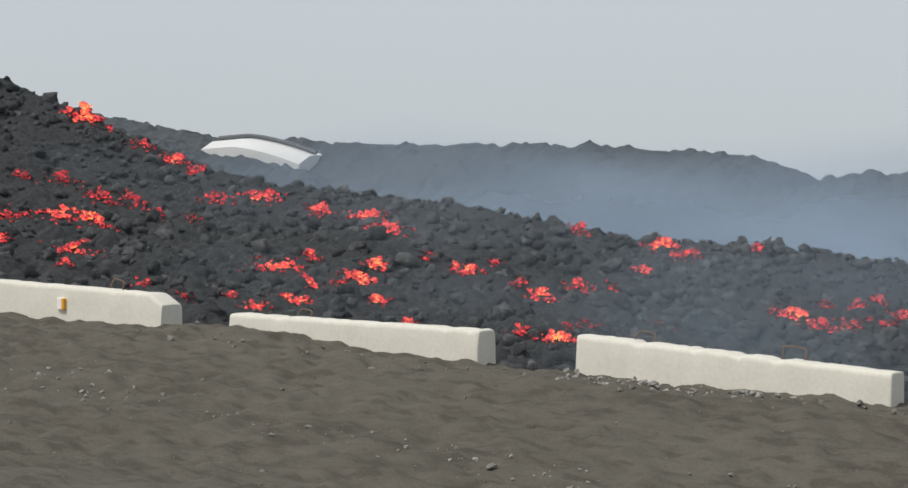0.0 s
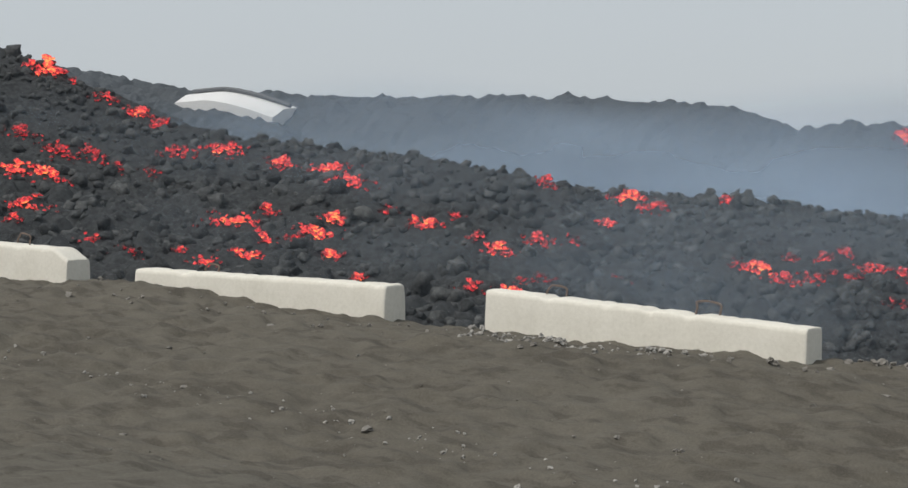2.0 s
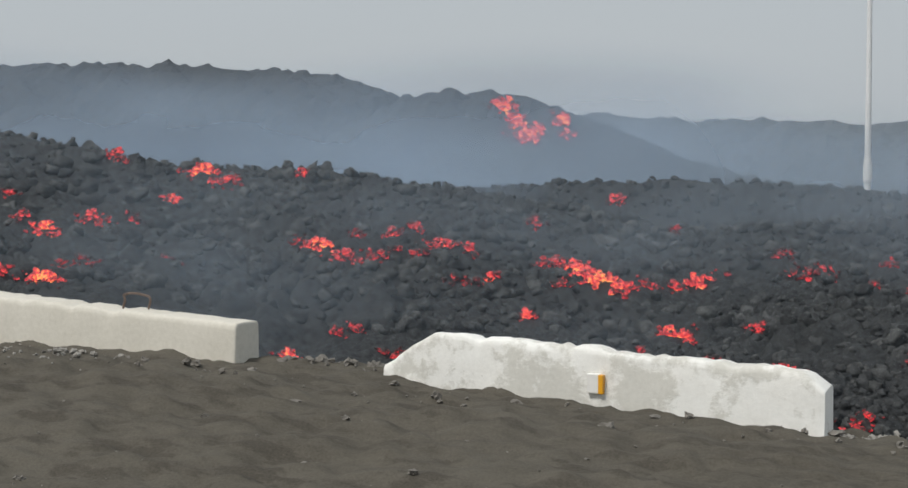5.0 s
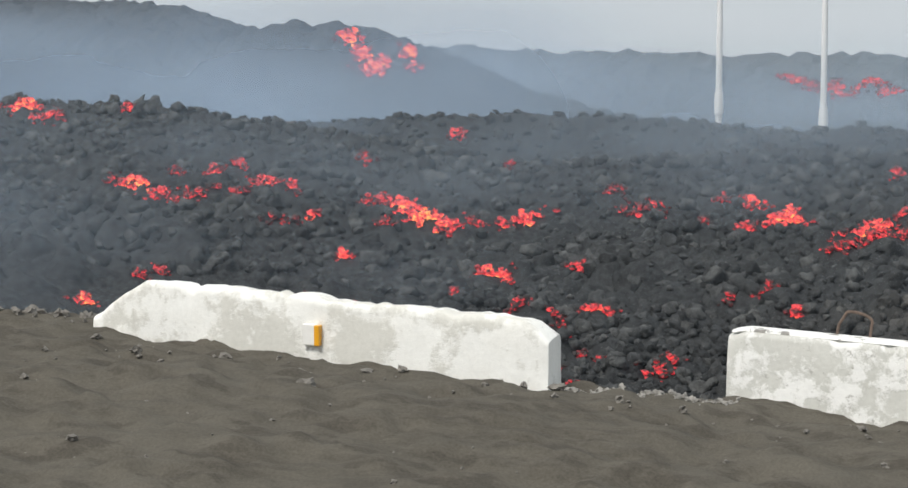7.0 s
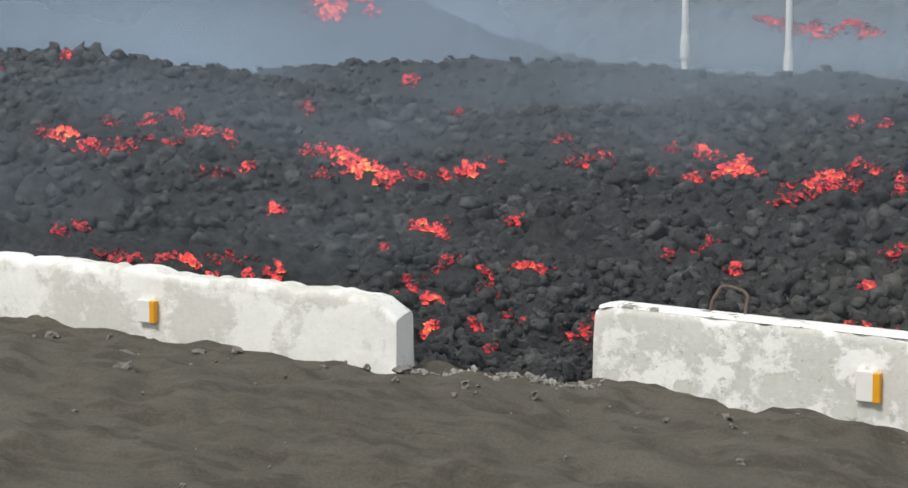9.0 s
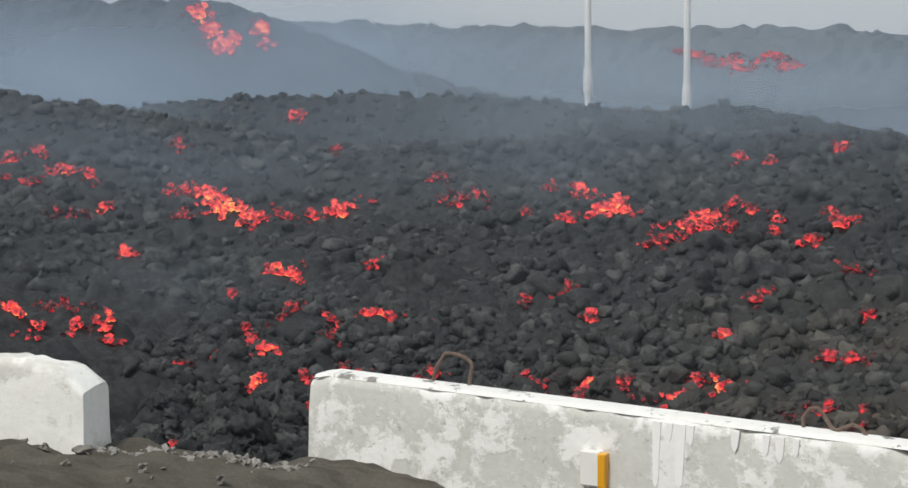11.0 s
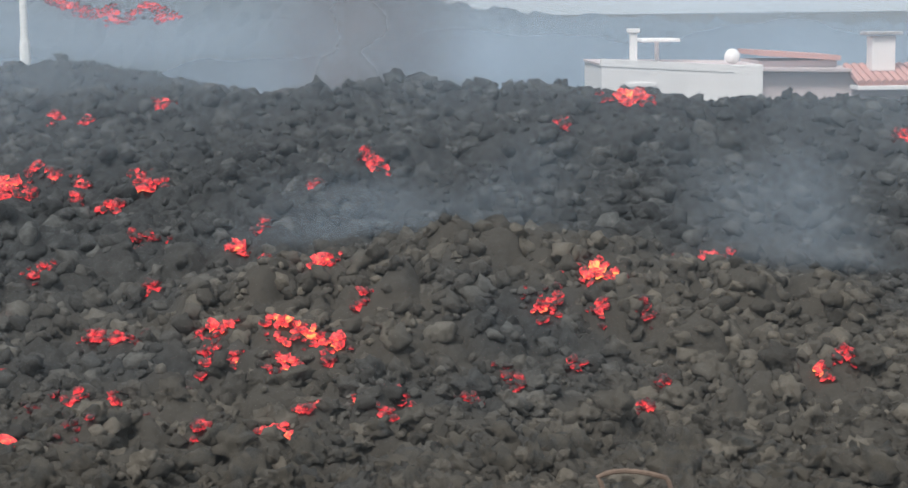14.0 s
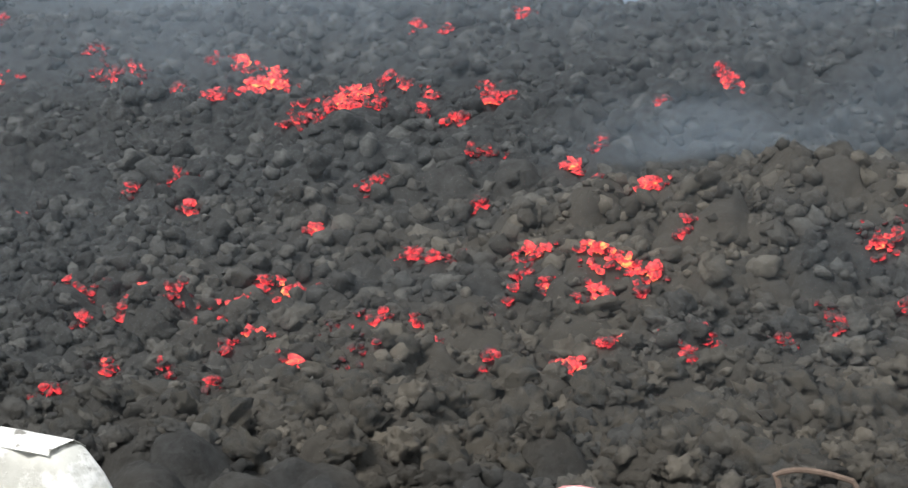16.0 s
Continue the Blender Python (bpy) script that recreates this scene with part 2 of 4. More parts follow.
def lava_height(x, y):
    """The lava flow without its blocks: a foot, a rising face and a crest, with a second swell behind it."""
    crest = ease(x, [-36, -31, -27.5, -25.5, -23, -18.5, -14, -11, -9, -7, -5, -1, 2, 5, 8, 11, 16], [6.3, 5.1, 3.95, 3.15, 2.6, 2.2, 1.6, 1.42, 1.1, 0.82, 0.64, 0.88, 1.03, 0.91, 0.72, 0.56, 0.45])
    foot = ease(x, [-34, -28, -20, -13, -5, 16], [3.0, 1.4, 0.0, -0.45, -1.15, -1.15])
    power = np.interp(x, [-30, -13, -5, 0, 4], [1.25, 1.6, 2.0, 1.8, 1.3])
    top = 16.5 - 0.9 * smooth(-2, 4, x)
    u = np.clip((y - 5) / (top - 5), 0, 1)
    z = foot + (crest - foot) * u ** power
    swell = ease(x, [-14, -11, -9, -6.8, -4.8, -3, -1.3, 0, 2, 5], [0.6, 1.12, 1.32, 1.46, 1.5, 1.33, 1.26, 0.98, 0.55, 0.0])
    back = crest - 1.3 + (np.maximum(swell, crest - 1.3) - crest + 1.3) * np.exp(-((y - 20) / 1.7) ** 2)
    dip = smooth(0, 2.6, y - top)
    z = z * (1 - dip) + np.minimum(back, np.maximum(crest, swell)) * dip
    z = z + 0.42 * np.exp(-((x - 5.3) / 2.2) ** 2 - ((y - 8.9) / 1.0) ** 2)
    return z + 0.28 * value_noise(x * 0.45, y * 0.45, 2) + 0.14 * value_noise(x * 1.2, y * 1.2, 3)


def rock_domes(x, y, size, k, share=1.0):
    """Piled blocks seen as a surface: tilted, uneven domes, the highest one wins."""
    x, y = x / size + 0.35 * value_noise(x * 2.3 / size, y * 2.3 / size, k + 3), y / size + 0.35 * value_noise(x * 2.3 / size, y * 2.3 / size, k + 4)
    i, j = np.floor(x), np.floor(y)
    high = np.zeros(x.shape)
    for a in (-1, 0, 1):
        for b in (-1, 0, 1):
            ci, cj = i + a, j + b
            h1, h2 = hash2(ci, cj, k), hash2(ci, cj, k + 5)
            dx, dy = x - ci - h1, y - cj - h2
            reach = 0.5 + 0.3 * hash2(ci, cj, k + 9)
            dome = np.sqrt(np.clip(1 - (dx * dx + dy * dy) / reach ** 2, 0, 1))
            tilt = 1 + 0.7 * (dx * (h2 - 0.5) + dy * (h1 - 0.5)) / reach
            high = np.maximum(high, dome * tilt * (0.45 + 0.75 * hash2(ci, cj, k + 11)) * (hash2(ci, cj, k + 13) < share))
    return high * size


def lava_skin(x, y):
    piled = np.maximum((0.75 - 0.4 * smooth(11, 15, y)) * rock_domes(x, y, 0.4, 21, 0.35), np.maximum(0.85 * rock_domes(x, y, 0.2, 22, 0.9), 0.04 + 0.9 * rock_domes(x, y, 0.115, 23)))
    grit = 0.03 * value_noise(x / 0.07, y / 0.07, 24) + 0.022 * (hash2(np.round(x / 0.03), np.round(y / 0.03), 7) - 0.5)
    return lava_height(x, y) - 0.03 + piled + grit


def mesh_from(name, verts, faces, mat, flat=True):
    """A mesh out of arrays: verts n x 3, faces m x 3 or m x 4."""
    me = bpy.data.meshes.new(name)
    verts, faces = np.asarray(verts, np.float32), np.asarray(faces, np.int32)
    k = faces.shape[1]
    me.vertices.add(len(verts))
    me.vertices.foreach_set("co", verts.ravel())
    me.loops.add(faces.size)
    me.loops.foreach_set("vertex_index", faces.ravel())
    me.polygons.add(len(faces))
    me.polygons.foreach_set("loop_start", np.arange(0, faces.size, k, dtype=np.int32))
    me.polygons.foreach_set("use_smooth", np.full(len(faces), not flat))
    me.materials.append(mat)
    me.update(calc_edges=True)
    return me


def grid_mesh(name, xs, ys, height, mat, flat=False):
    gx, gy = np.meshgrid(xs, ys)
    gz = height(gx, gy)
    nx, ny = len(xs), len(ys)
    k = (np.arange(ny - 1)[:, None] * nx + np.arange(nx - 1)).ravel()
    return mesh_from(name, np.stack([gx, gy, gz], -1).reshape(-1, 3), np.stack([k, k + 1, k + nx + 1, k + nx], 1), mat, flat)


def part(name, bm, mat, parent, label=""):
    me = bpy.data.meshes.new(name)
    bm.to_mesh(me)
    bm.free()
    me.materials.append(mat)
    ob = new(name, me)
    ob.parent = parent
    return tagged(ob, label) if label else ob


def part_mesh(name, me, parent, label=""):
    ob = new(name, me)
    ob.parent = parent
    return tagged(ob, label) if label else ob


def empty(name, m):
    ob = new(name)
    ob.matrix_world = m
    return ob


def box(bm, lo, hi, edge=0.0):
    size = [b - a for a, b in zip(lo, hi)]
    got = bmesh.ops.create_cube(bm, size=1, matrix=Matrix.LocRotScale([(a + b) / 2 for a, b in zip(lo, hi)], None, size))
    if edge:
        edges = list({e for v in got["verts"] for e in v.link_edges})
        bmesh.ops.bevel(bm, geom=edges, offset=edge, segments=2, affect="EDGES", profile=0.5)


def tube(bm, points, radius, sides=7):
    rings = []
    for i, p in enumerate(points):
        a, b = Vector(points[max(0, i - 1)]), Vector(points[min(len(points) - 1, i + 1)])
        way = (b - a).normalized()
        side = way.cross(Vector((0.13, 0.97, 0.21))).normalized()
        up = side.cross(way)
        r = radius[i] if isinstance(radius, (list, tuple)) else radius
        rings.append([bm.verts.new(Vector(p) + (side * math.cos(q) + up * math.sin(q)) * r) for q in (2 * math.pi * s / sides for s in range(sides))])
    for a, b in zip(rings, rings[1:]):
        for s in range(sides):
            bm.faces.new((a[s], a[(s + 1) % sides], b[(s + 1) % sides], b[s]))
    bm.faces.new(rings[0][::-1])
    bm.faces.new(rings[-1])


def rock_shapes(count, rough, divisions=2):
    out = []
    for k in range(count):
        bm = bmesh.new()
        bmesh.ops.create_icosphere(bm, subdivisions=divisions, radius=1)
        stretch = Vector((1 + random.uniform(-0.25, 0.3), 1 + random.uniform(-0.25, 0.25), 0.8 + random.uniform(-0.15, 0.2)))
        for v in bm.verts:
            p = v.co * 1.25 + Vector((k * 7.3, k * 3.1, k))
            v.co = v.co * (1 + 0.8 * rough * noise.noise(p) + 0.7 * rough * noise.noise(p * 2.4) + 1.15 * rough * noise.noise(p * 5.1))
            v.co = Vector((v.co.x * stretch.x, v.co.y * stretch.y, v.co.z * stretch.z))
        bm.verts.ensure_lookup_table()
        out.append((np.array([v.co for v in bm.verts]), np.array([[v.index for v in f.verts] for f in bm.faces])))
        bm.free()
    return out


def strew(shapes, places, sizes):
    """Turned and sized copies of rough blocks, as one set of arrays."""
    vs, fs, n = [], [], 0
    for p, r in zip(places, sizes):
        v, f = shapes[int(rng.integers(len(shapes)))]
        q = np.array(Euler(rng.uniform(-1, 1, 3) * np.array([0.7, 0.7, 3.14])).to_matrix())
        vs.append((v @ q.T) * r + p)
        fs.append(f + n)
        n += len(v)
    return np.concatenate(vs), np.concatenate(fs)


# ---- ground ----
def ground_height(x, y):
    shelf = ease(x, [-18, -12, -5, -2.2, -1.0, 0, 1, 3, 12], [0.9, 0.62, 0.34, 0.18, 0.12, 0.0, -0.05, -0.22, -0.4]) + 0.06 * value_noise(x * 0.8, y * 0.8, 11)
    shelf = shelf + 0.17 * np.exp(-((x + 12.0) / 1.3) ** 2 - ((y + 0.35) / 0.5) ** 2) + 0.07 * np.exp(-((x + 8.0) / 0.8) ** 2 - ((y + 0.4) / 0.5) ** 2)
    front = shelf - 0.168 * np.maximum(0, -1.3 - y) * smooth(-8, -4, y)
    level = 0.2 + 0.02 * value_noise(x * 0.3, y * 0.3, 12)
    k = smooth(-8.5, -4.6, y)
    z = level * (1 - k) + np.maximum(front, -2) * k
    z = z + 0.05 * value_noise(x * 1.6, y * 2.6, 13) + 0.06 * value_noise(x * 4.5, y * 7, 14) + 0.03 * value_noise(x * 11, y * 15, 15) + 0.04 * np.maximum(0, lumps(x / 0.42, y / 0.3, 17) - 0.45) + 0.03 * np.maximum(0, lumps(x / 0.21, y / 0.15, 18) - 0.4) - 0.07 * np.maximum(0, lumps(x / 0.55, y / 0.34, 19) - 0.72)
    edge = np.interp(x, [-16, -9, -5, -4.2, -1.15, -0.15, 0.2, 3.1, 4.2, 8], [0.2, 0.1, 0.0, 0.0, -0.33, -0.33, 0.05, -0.65, -0.45, -0.6])
    drop = smooth(0, 2.1, y - edge)
    far = np.clip((np.hypot(x, y) - 60) / 200, 0, 1)
    z = z * (1 - drop) + (-1.35 + 0.1 * value_noise(x, y, 16)) * drop
    return z * (1 - far) - 0.4 * far


def spread(lo, hi, step, reach):
    inner = np.arange(lo, hi + step / 2, step)
    outer = np.cumsum(step * 1.35 ** np.arange(1, 60))
    outer = outer[outer < reach]
    return np.concatenate([lo - outer[::-1], inner, hi + outer])


ground = new("ground", grid_mesh("ground", spread(-15, 6, 0.05, 2500), spread(-6, 1.2, 0.04, 2500), ground_height, M_ASH))
tagged(ground, "grey-brown volcanic ash ground, soft and uneven, with pebbles", "ground", kind="structure")

# ---- lava flow ----
def steps(*stops):
    """Positions with a spacing of their own from stop to stop."""
    return np.concatenate([np.arange(a, b - d / 2, d) for (a, d), (b, _) in zip(stops, stops[1:])])


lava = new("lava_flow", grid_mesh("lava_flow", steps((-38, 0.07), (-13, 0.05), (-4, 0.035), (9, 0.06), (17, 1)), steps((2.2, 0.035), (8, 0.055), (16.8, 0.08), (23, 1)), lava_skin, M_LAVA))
tagged(lava, "dark clinkery lava flow of broken blocks with glowing red cracks", "lava flow", kind="structure")


def ridge(name, label, x0, x1, y0, y1, step, height, mat):
    ob = new(name, grid_mesh(name, np.arange(x0, x1, step), np.arange(y0, y1, step), height, mat, True))
    return tagged(ob, label, "ridge", kind="structure")


def lumpy(x, y, k):
    return 0.2 * value_noise(x * 0.4, y * 0.4, k) + 0.13 * lumps(x / 0.8, y / 0.8, k + 1) + 0.17 * lumps(x / 0.34, y / 0.34, k + 2)


def hump_height(x, y):
    top = ease(x, [-17, -14.5, -13.2, -12.4, -11.2, -9.8, -8.3, -7.4, -6, -3], [1.2, 2.6, 3.12, 3.3, 3.25, 2.88, 2.2, 1.85, 1.5, 0.6])
    return top - np.where(y < 24, 0.3, 0.1) * (y - 24) ** 2 + lumpy(x, y, 31) - 0.17


def long_ridge_height(x, y):
    top = ease(x, [-46, -36, -33.5, -31.6, -30.3, -27, -23, -20, -17.2, -15.2, -14.7, -13.5, -10], [6.0, 5.1, 4.6, 4.3, 4.3, 4.18, 4.1, 4.0, 3.85, 3.72, 3.4, 2.9, 1.5])
    spur = np.interp(x, [-36, -30.6, -26.5, -24], [4.9, 4.05, 3.2, 1.0]) - np.where(y < 23.2, 1.2, 0.5) * (y - 23.2) ** 2
    return np.maximum(top - np.where(y < 26, 0.22, 0.09) * (y - 26) ** 2, spur) + lumpy(x, y, 41) - 0.17


def far_ridge_height(x, y):
    top = ease(x, [-24, -13, -10.5, -7, -4, -0.5, 2, 7, 10.6, 18, 30], [3.4, 3.1, 2.92, 2.82, 2.82, 2.78, 2.5, 1.86, 1.62, 1.5, 1.2])
    return top - np.where(y < 36, 0.16, 0.06) * (y - 36) ** 2 + lumpy(x, y, 51) - 0.15


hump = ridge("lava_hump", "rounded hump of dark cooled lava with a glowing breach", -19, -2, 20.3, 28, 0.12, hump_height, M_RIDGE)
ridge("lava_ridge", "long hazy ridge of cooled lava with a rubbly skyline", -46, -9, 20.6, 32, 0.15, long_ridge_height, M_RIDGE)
far_slope = ridge("far_slope", "distant slope behind the lava, blue-grey haze painted into its colour", -26, 32, 30, 42, 0.22, far_ridge_height, M_FAR)

# glowing rock in the breaches of the flow
CHUNKS = [(v * np.array([1.25, 1.0, 0.85]), f) for v, f in rock_shapes(10, 0.6, 2)]
OPEN_ROCK = []


def glow(x, y, w, d, heat, parent=lava, height=lava_skin, size=1.0, lift=0.03, tall=0.09):
    """A breach w wide and d deep, where glowing rock shows: hottest in its middle, crusted over towards its border."""
    d = min(d, w + 0.2)
    lean, n = rng.uniform(-0.7, 0.7), int(min(60, 9 + 85 * w * heat))
    size = size * (0.82 + 0.43 * float(smooth(5, 15, y)))
    u, v = rng.normal(0, 0.4, n), rng.normal(0, 0.34, n)
    px, py = x + u * w * 1.15, y + (v + u * lean) * d
    near = np.exp(-(u * u + v * v) * 2.2)
    r = size * rng.uniform(0.015, 0.036, n) * (0.75 + 0.5 * near)
    pz = height(px, py) + lift + tall * size * near * rng.uniform(0, 1, n) ** 1.5
    vs, fs = strew(CHUNKS, np.stack([px, py, pz], 1), r)
    per = len(CHUNKS[0][0])
    hot = np.repeat((0.2 + 0.42 * heat) * (0.5 + 0.48 * near) + 0.17 * (heat >= 1) * near ** 2 + rng.normal(0, 0.06, n), per)
    hot = hot - 0.16 * (vs[:, 2] - np.repeat(pz, per)) / np.repeat(r, per)
    me = mesh_from("molten_breach", vs, fs, M_MOLTEN, False)
    at = me.attributes.new("incandescence", "FLOAT", "POINT")
    at.data.foreach_set("value", hot.astype(np.float32))
    part_mesh("molten_breach", me, parent, "orange and red molten rock" if heat >= 1 else "dull red glowing rock")
    OPEN_ROCK.append((x, y - 0.08, 0.5 * w + 0.05, 0.5 * d + 0.12))


# glowing breaches
glow(-0.70, 7.25, 0.24, 0.19, 0.9)
glow(-0.50, 6.75, 0.08, 0.08, 0.9)
glow(-0.33, 7.10, 0.16, 0.13, 0.9)
glow(-0.27, 7.33, 0.16, 0.13, 1)
glow(0.08, 7.22, 0.27, 0.22, 0.6)
glow(0.47, 7.43, 0.18, 0.14, 1.2)
glow(0.61, 7.78, 0.10, 0.08, 0.9)
glow(0.83, 7.65, 0.18, 0.14, 1.1)
glow(0.47, 7.08, 0.08, 0.08, 1.1)
glow(0.57, 6.52, 0.11, 0.09, 0.9)
glow(0.91, 6.64, 0.13, 0.10, 1.1)
glow(0.88, 6.14, 0.18, 0.14, 0.6)
glow(0.11, 5.79, 0.14, 0.11, 0.8)
glow(0.71, 5.34, 0.09, 0.08, 0.7)
glow(1.18, 4.99, 0.08, 0.08, 0.8)
glow(1.65, 5.29, 0.20, 0.16, 1)
glow(1.89, 5.70, 0.10, 0.08, 1.1)
glow(1.78, 6.89, 0.15, 0.12, 0.9)
glow(2.12, 6.66, 0.07, 0.08, 0.9)
glow(2.37, 5.99, 0.14, 0.11, 1)
glow(2.88, 5.66, 0.17, 0.13, 0.6)
glow(3.33, 6.04, 0.15, 0.12, 1.2)
glow(3.44, 5.72, 0.15, 0.12, 1.3)
glow(3.54, 6.33, 0.09, 0.08, 0.8)
glow(3.64, 6.64, 0.09, 0.08, 1.1)
glow(3.92, 6.63, 0.07, 0.08, 1)
glow(4.16, 6.09, 0.14, 0.11, 0.75)
glow(4.27, 6.34, 0.14, 0.11, 0.75)
glow(4.75, 6.65, 0.11, 0.09, 0.5)
glow(2.72, 8.14, 0.22, 0.18, 1)
glow(2.71, 7.69, 0.14, 0.11, 0.9)
glow(2.90, 7.46, 0.09, 0.08, 0.9)
glow(2.71, 7.21, 0.07, 0.08, 0.9)
glow(3.31, 7.68, 0.27, 0.21, 1.2)
glow(3.55, 7.73, 0.19, 0.15, 1.2)
glow(3.73, 7.69, 0.11, 0.09, 1.1)
glow(3.36, 7.28, 0.13, 0.10, 1.1)
glow(3.66, 7.40, 0.08, 0.08, 0.7)
glow(3.24, 7.19, 0.07, 0.08, 0.9)
glow(1.92, 8.06, 0.08, 0.08, 0.9)
glow(1.72, 8.21, 0.14, 0.11, 0.7)
glow(2.04, 8.20, 0.12, 0.10, 0.4)
glow(0.71, 8.86, 0.11, 0.09, 1.1)
glow(-0.75, 9.67, 0.11, 0.10, 1)
glow(-1.12, 10.47, 0.18, 0.15, 0.9)
glow(-1.58, 10.31, 0.09, 0.10, 0.6)
glow(0.89, 10.01, 0.25, 0.20, 0.7)
glow(1.96, 9.65, 0.14, 0.11, 0.8)
glow(2.66, 10.47, 0.12, 0.10, 1)
glow(2.87, 10.69, 0.11, 0.10, 0.6)
glow(2.95, 10.12, 0.06, 0.10, 0.7)
glow(3.52, 8.97, 0.15, 0.12, 1)
glow(3.90, 8.27, 0.09, 0.08, 0.8)
glow(2.69, 6.78, 0.11, 0.09, 0.5)
glow(1.69, 11.09, 0.28, 0.21, 0.6)
glow(5.39, 8.14, 0.24, 0.19, 0.95)
glow(5.04, 7.31, 0.13, 0.10, 0.5)
glow(5.12, 6.91, 0.07, 0.08, 0.5)
glow(5.59, 7.36, 0.11, 0.09, 0.5)
glow(-0.51, 12.21, 0.39, 0.31, 0.6)
glow(-0.13, 12.02, 0.16, 0.12, 0.7)
glow(1.18, 12.15, 0.22, 0.18, 0.9)
glow(0.78, 12.85, 0.12, 0.10, 0.8)
glow(0.78, 12.45, 0.10, 0.10, 0.7)
glow(1.39, 13.00, 0.15, 0.11, 0.9)
glow(1.49, 12.67, 0.22, 0.19, 0.9)
glow(3.89, 12.78, 0.22, 0.18, 0.9)
glow(3.32, 12.02, 0.12, 0.10, 0.6)
glow(1.31, 15.42, 0.19, 0.15, 0.9)
glow(0.04, 15.36, 0.14, 0.11, 0.7)
glow(0.42, 15.10, 0.11, 0.10, 0.7)
glow(-1.33, 13.60, 0.43, 0.34, 1.2)
glow(-1.82, 14.41, 0.29, 0.24, 1)
glow(-1.28, 13.90, 0.18, 0.14, 1)
glow(-1.79, 13.32, 0.21, 0.16, 0.9)
glow(-2.34, 14.76, 0.19, 0.15, 0.6)
glow(-0.20, 12.81, 0.34, 0.26, 1.2)
glow(-0.05, 13.01, 0.28, 0.21, 1.1)
glow(0.22, 12.68, 0.14, 0.10, 0.8)
glow(0.21, 13.21, 0.18, 0.14, 0.7)
glow(0.46, 13.02, 0.10, 0.10, 0.7)
glow(-3.42, 14.36, 0.49, 0.39, 0.7)
glow(-2.50, 13.90, 0.21, 0.18, 0.5)
glow(-0.02, 5.23, 0.17, 0.14, 0.7)
glow(2.11, 5.25, 0.20, 0.16, 0.4)
glow(1.59, 6.60, 0.18, 0.15, 0.35)
glow(5.87, 8.59, 0.25, 0.20, 1.2)
glow(6.00, 8.50, 0.10, 0.08, 1)
glow(7.10, 10.06, 0.31, 0.25, 0.95)
glow(5.84, 8.01, 0.08, 0.08, 0.9)
glow(7.45, 7.08, 0.10, 0.08, 1)
glow(7.68, 7.32, 0.18, 0.14, 0.8)
glow(6.23, 7.08, 0.08, 0.08, 0.7)
glow(6.01, 6.38, 0.11, 0.09, 0.8)
glow(6.91, 15.29, 0.38, 0.30, 1.1)
glow(6.23, 8.08, 0.08, 0.08, 0.6)
glow(5.99, 14.07, 0.14, 0.11, 0.6)
glow(9.91, 14.19, 0.15, 0.11, 0.8)
glow(-6.75, 14.06, 0.55, 0.44, 1.1)
glow(-6.26, 13.54, 0.62, 0.50, 1.3)
glow(-7.17, 13.96, 0.28, 0.22, 0.9)
glow(-5.93, 13.44, 0.18, 0.14, 1.1)
glow(-5.62, 13.72, 0.18, 0.14, 0.9)
glow(-5.26, 13.84, 0.18, 0.14, 0.9)
glow(-4.96, 14.02, 0.31, 0.25, 1)
glow(-6.73, 13.05, 0.22, 0.18, 0.7)
glow(-6.78, 11.56, 0.16, 0.14, 1.1)
glow(-4.80, 11.31, 0.24, 0.20, 1)
glow(-4.56, 11.23, 0.24, 0.19, 1)
glow(-3.72, 11.82, 0.20, 0.16, 0.9)
glow(-1.90, 7.51, 0.32, 0.26, 0.9)
glow(-10.40, 12.80, 0.46, 0.36, 1.1)
glow(-9.91, 12.62, 0.31, 0.25, 0.9)
glow(-9.56, 12.90, 0.36, 0.29, 0.6)
glow(-9.07, 13.29, 0.36, 0.29, 0.6)
glow(-8.87, 14.00, 0.38, 0.30, 1)
glow(-8.35, 13.76, 0.16, 0.14, 0.9)
glow(-9.73, 14.06, 0.18, 0.14, 0.9)
glow(-9.50, 14.45, 0.19, 0.15, 0.8)
glow(-7.72, 12.90, 0.14, 0.10, 1)
glow(-10.13, 13.66, 0.14, 0.11, 0.6)
glow(-8.89, 8.49, 0.21, 0.17, 1.2)
glow(-8.77, 9.76, 0.15, 0.11, 0.8)
glow(-7.82, 15.51, 0.24, 0.20, 0.6)
glow(-3.89, 14.82, 0.22, 0.19, 0.5)
glow(-13.74, 14.50, 0.20, 0.16, 1)
glow(-15.94, 16.48, 0.34, 0.26, 0.9)
glow(-14.07, 16.18, 0.38, 0.30, 1.1)
glow(-13.50, 15.88, 0.36, 0.30, 0.9)
glow(-12.25, 16.37, 0.19, 0.15, 0.8)
glow(-5.82, 16.28, 0.20, 0.16, 0.4)
glow(-7.97, 12.47, 0.35, 0.28, 0.35)
glow(-7.11, 8.01, 0.47, 0.38, 0.9)
glow(-6.27, 8.12, 0.41, 0.33, 1)
glow(-5.78, 8.41, 0.21, 0.17, 0.9)
glow(-5.44, 8.39, 0.23, 0.19, 1)
glow(-6.39, 9.24, 0.41, 0.33, 0.6)
glow(-6.82, 8.46, 0.16, 0.13, 0.9)
glow(-7.68, 8.87, 0.17, 0.13, 0.8)
glow(-4.13, 8.97, 0.21, 0.16, 0.9)
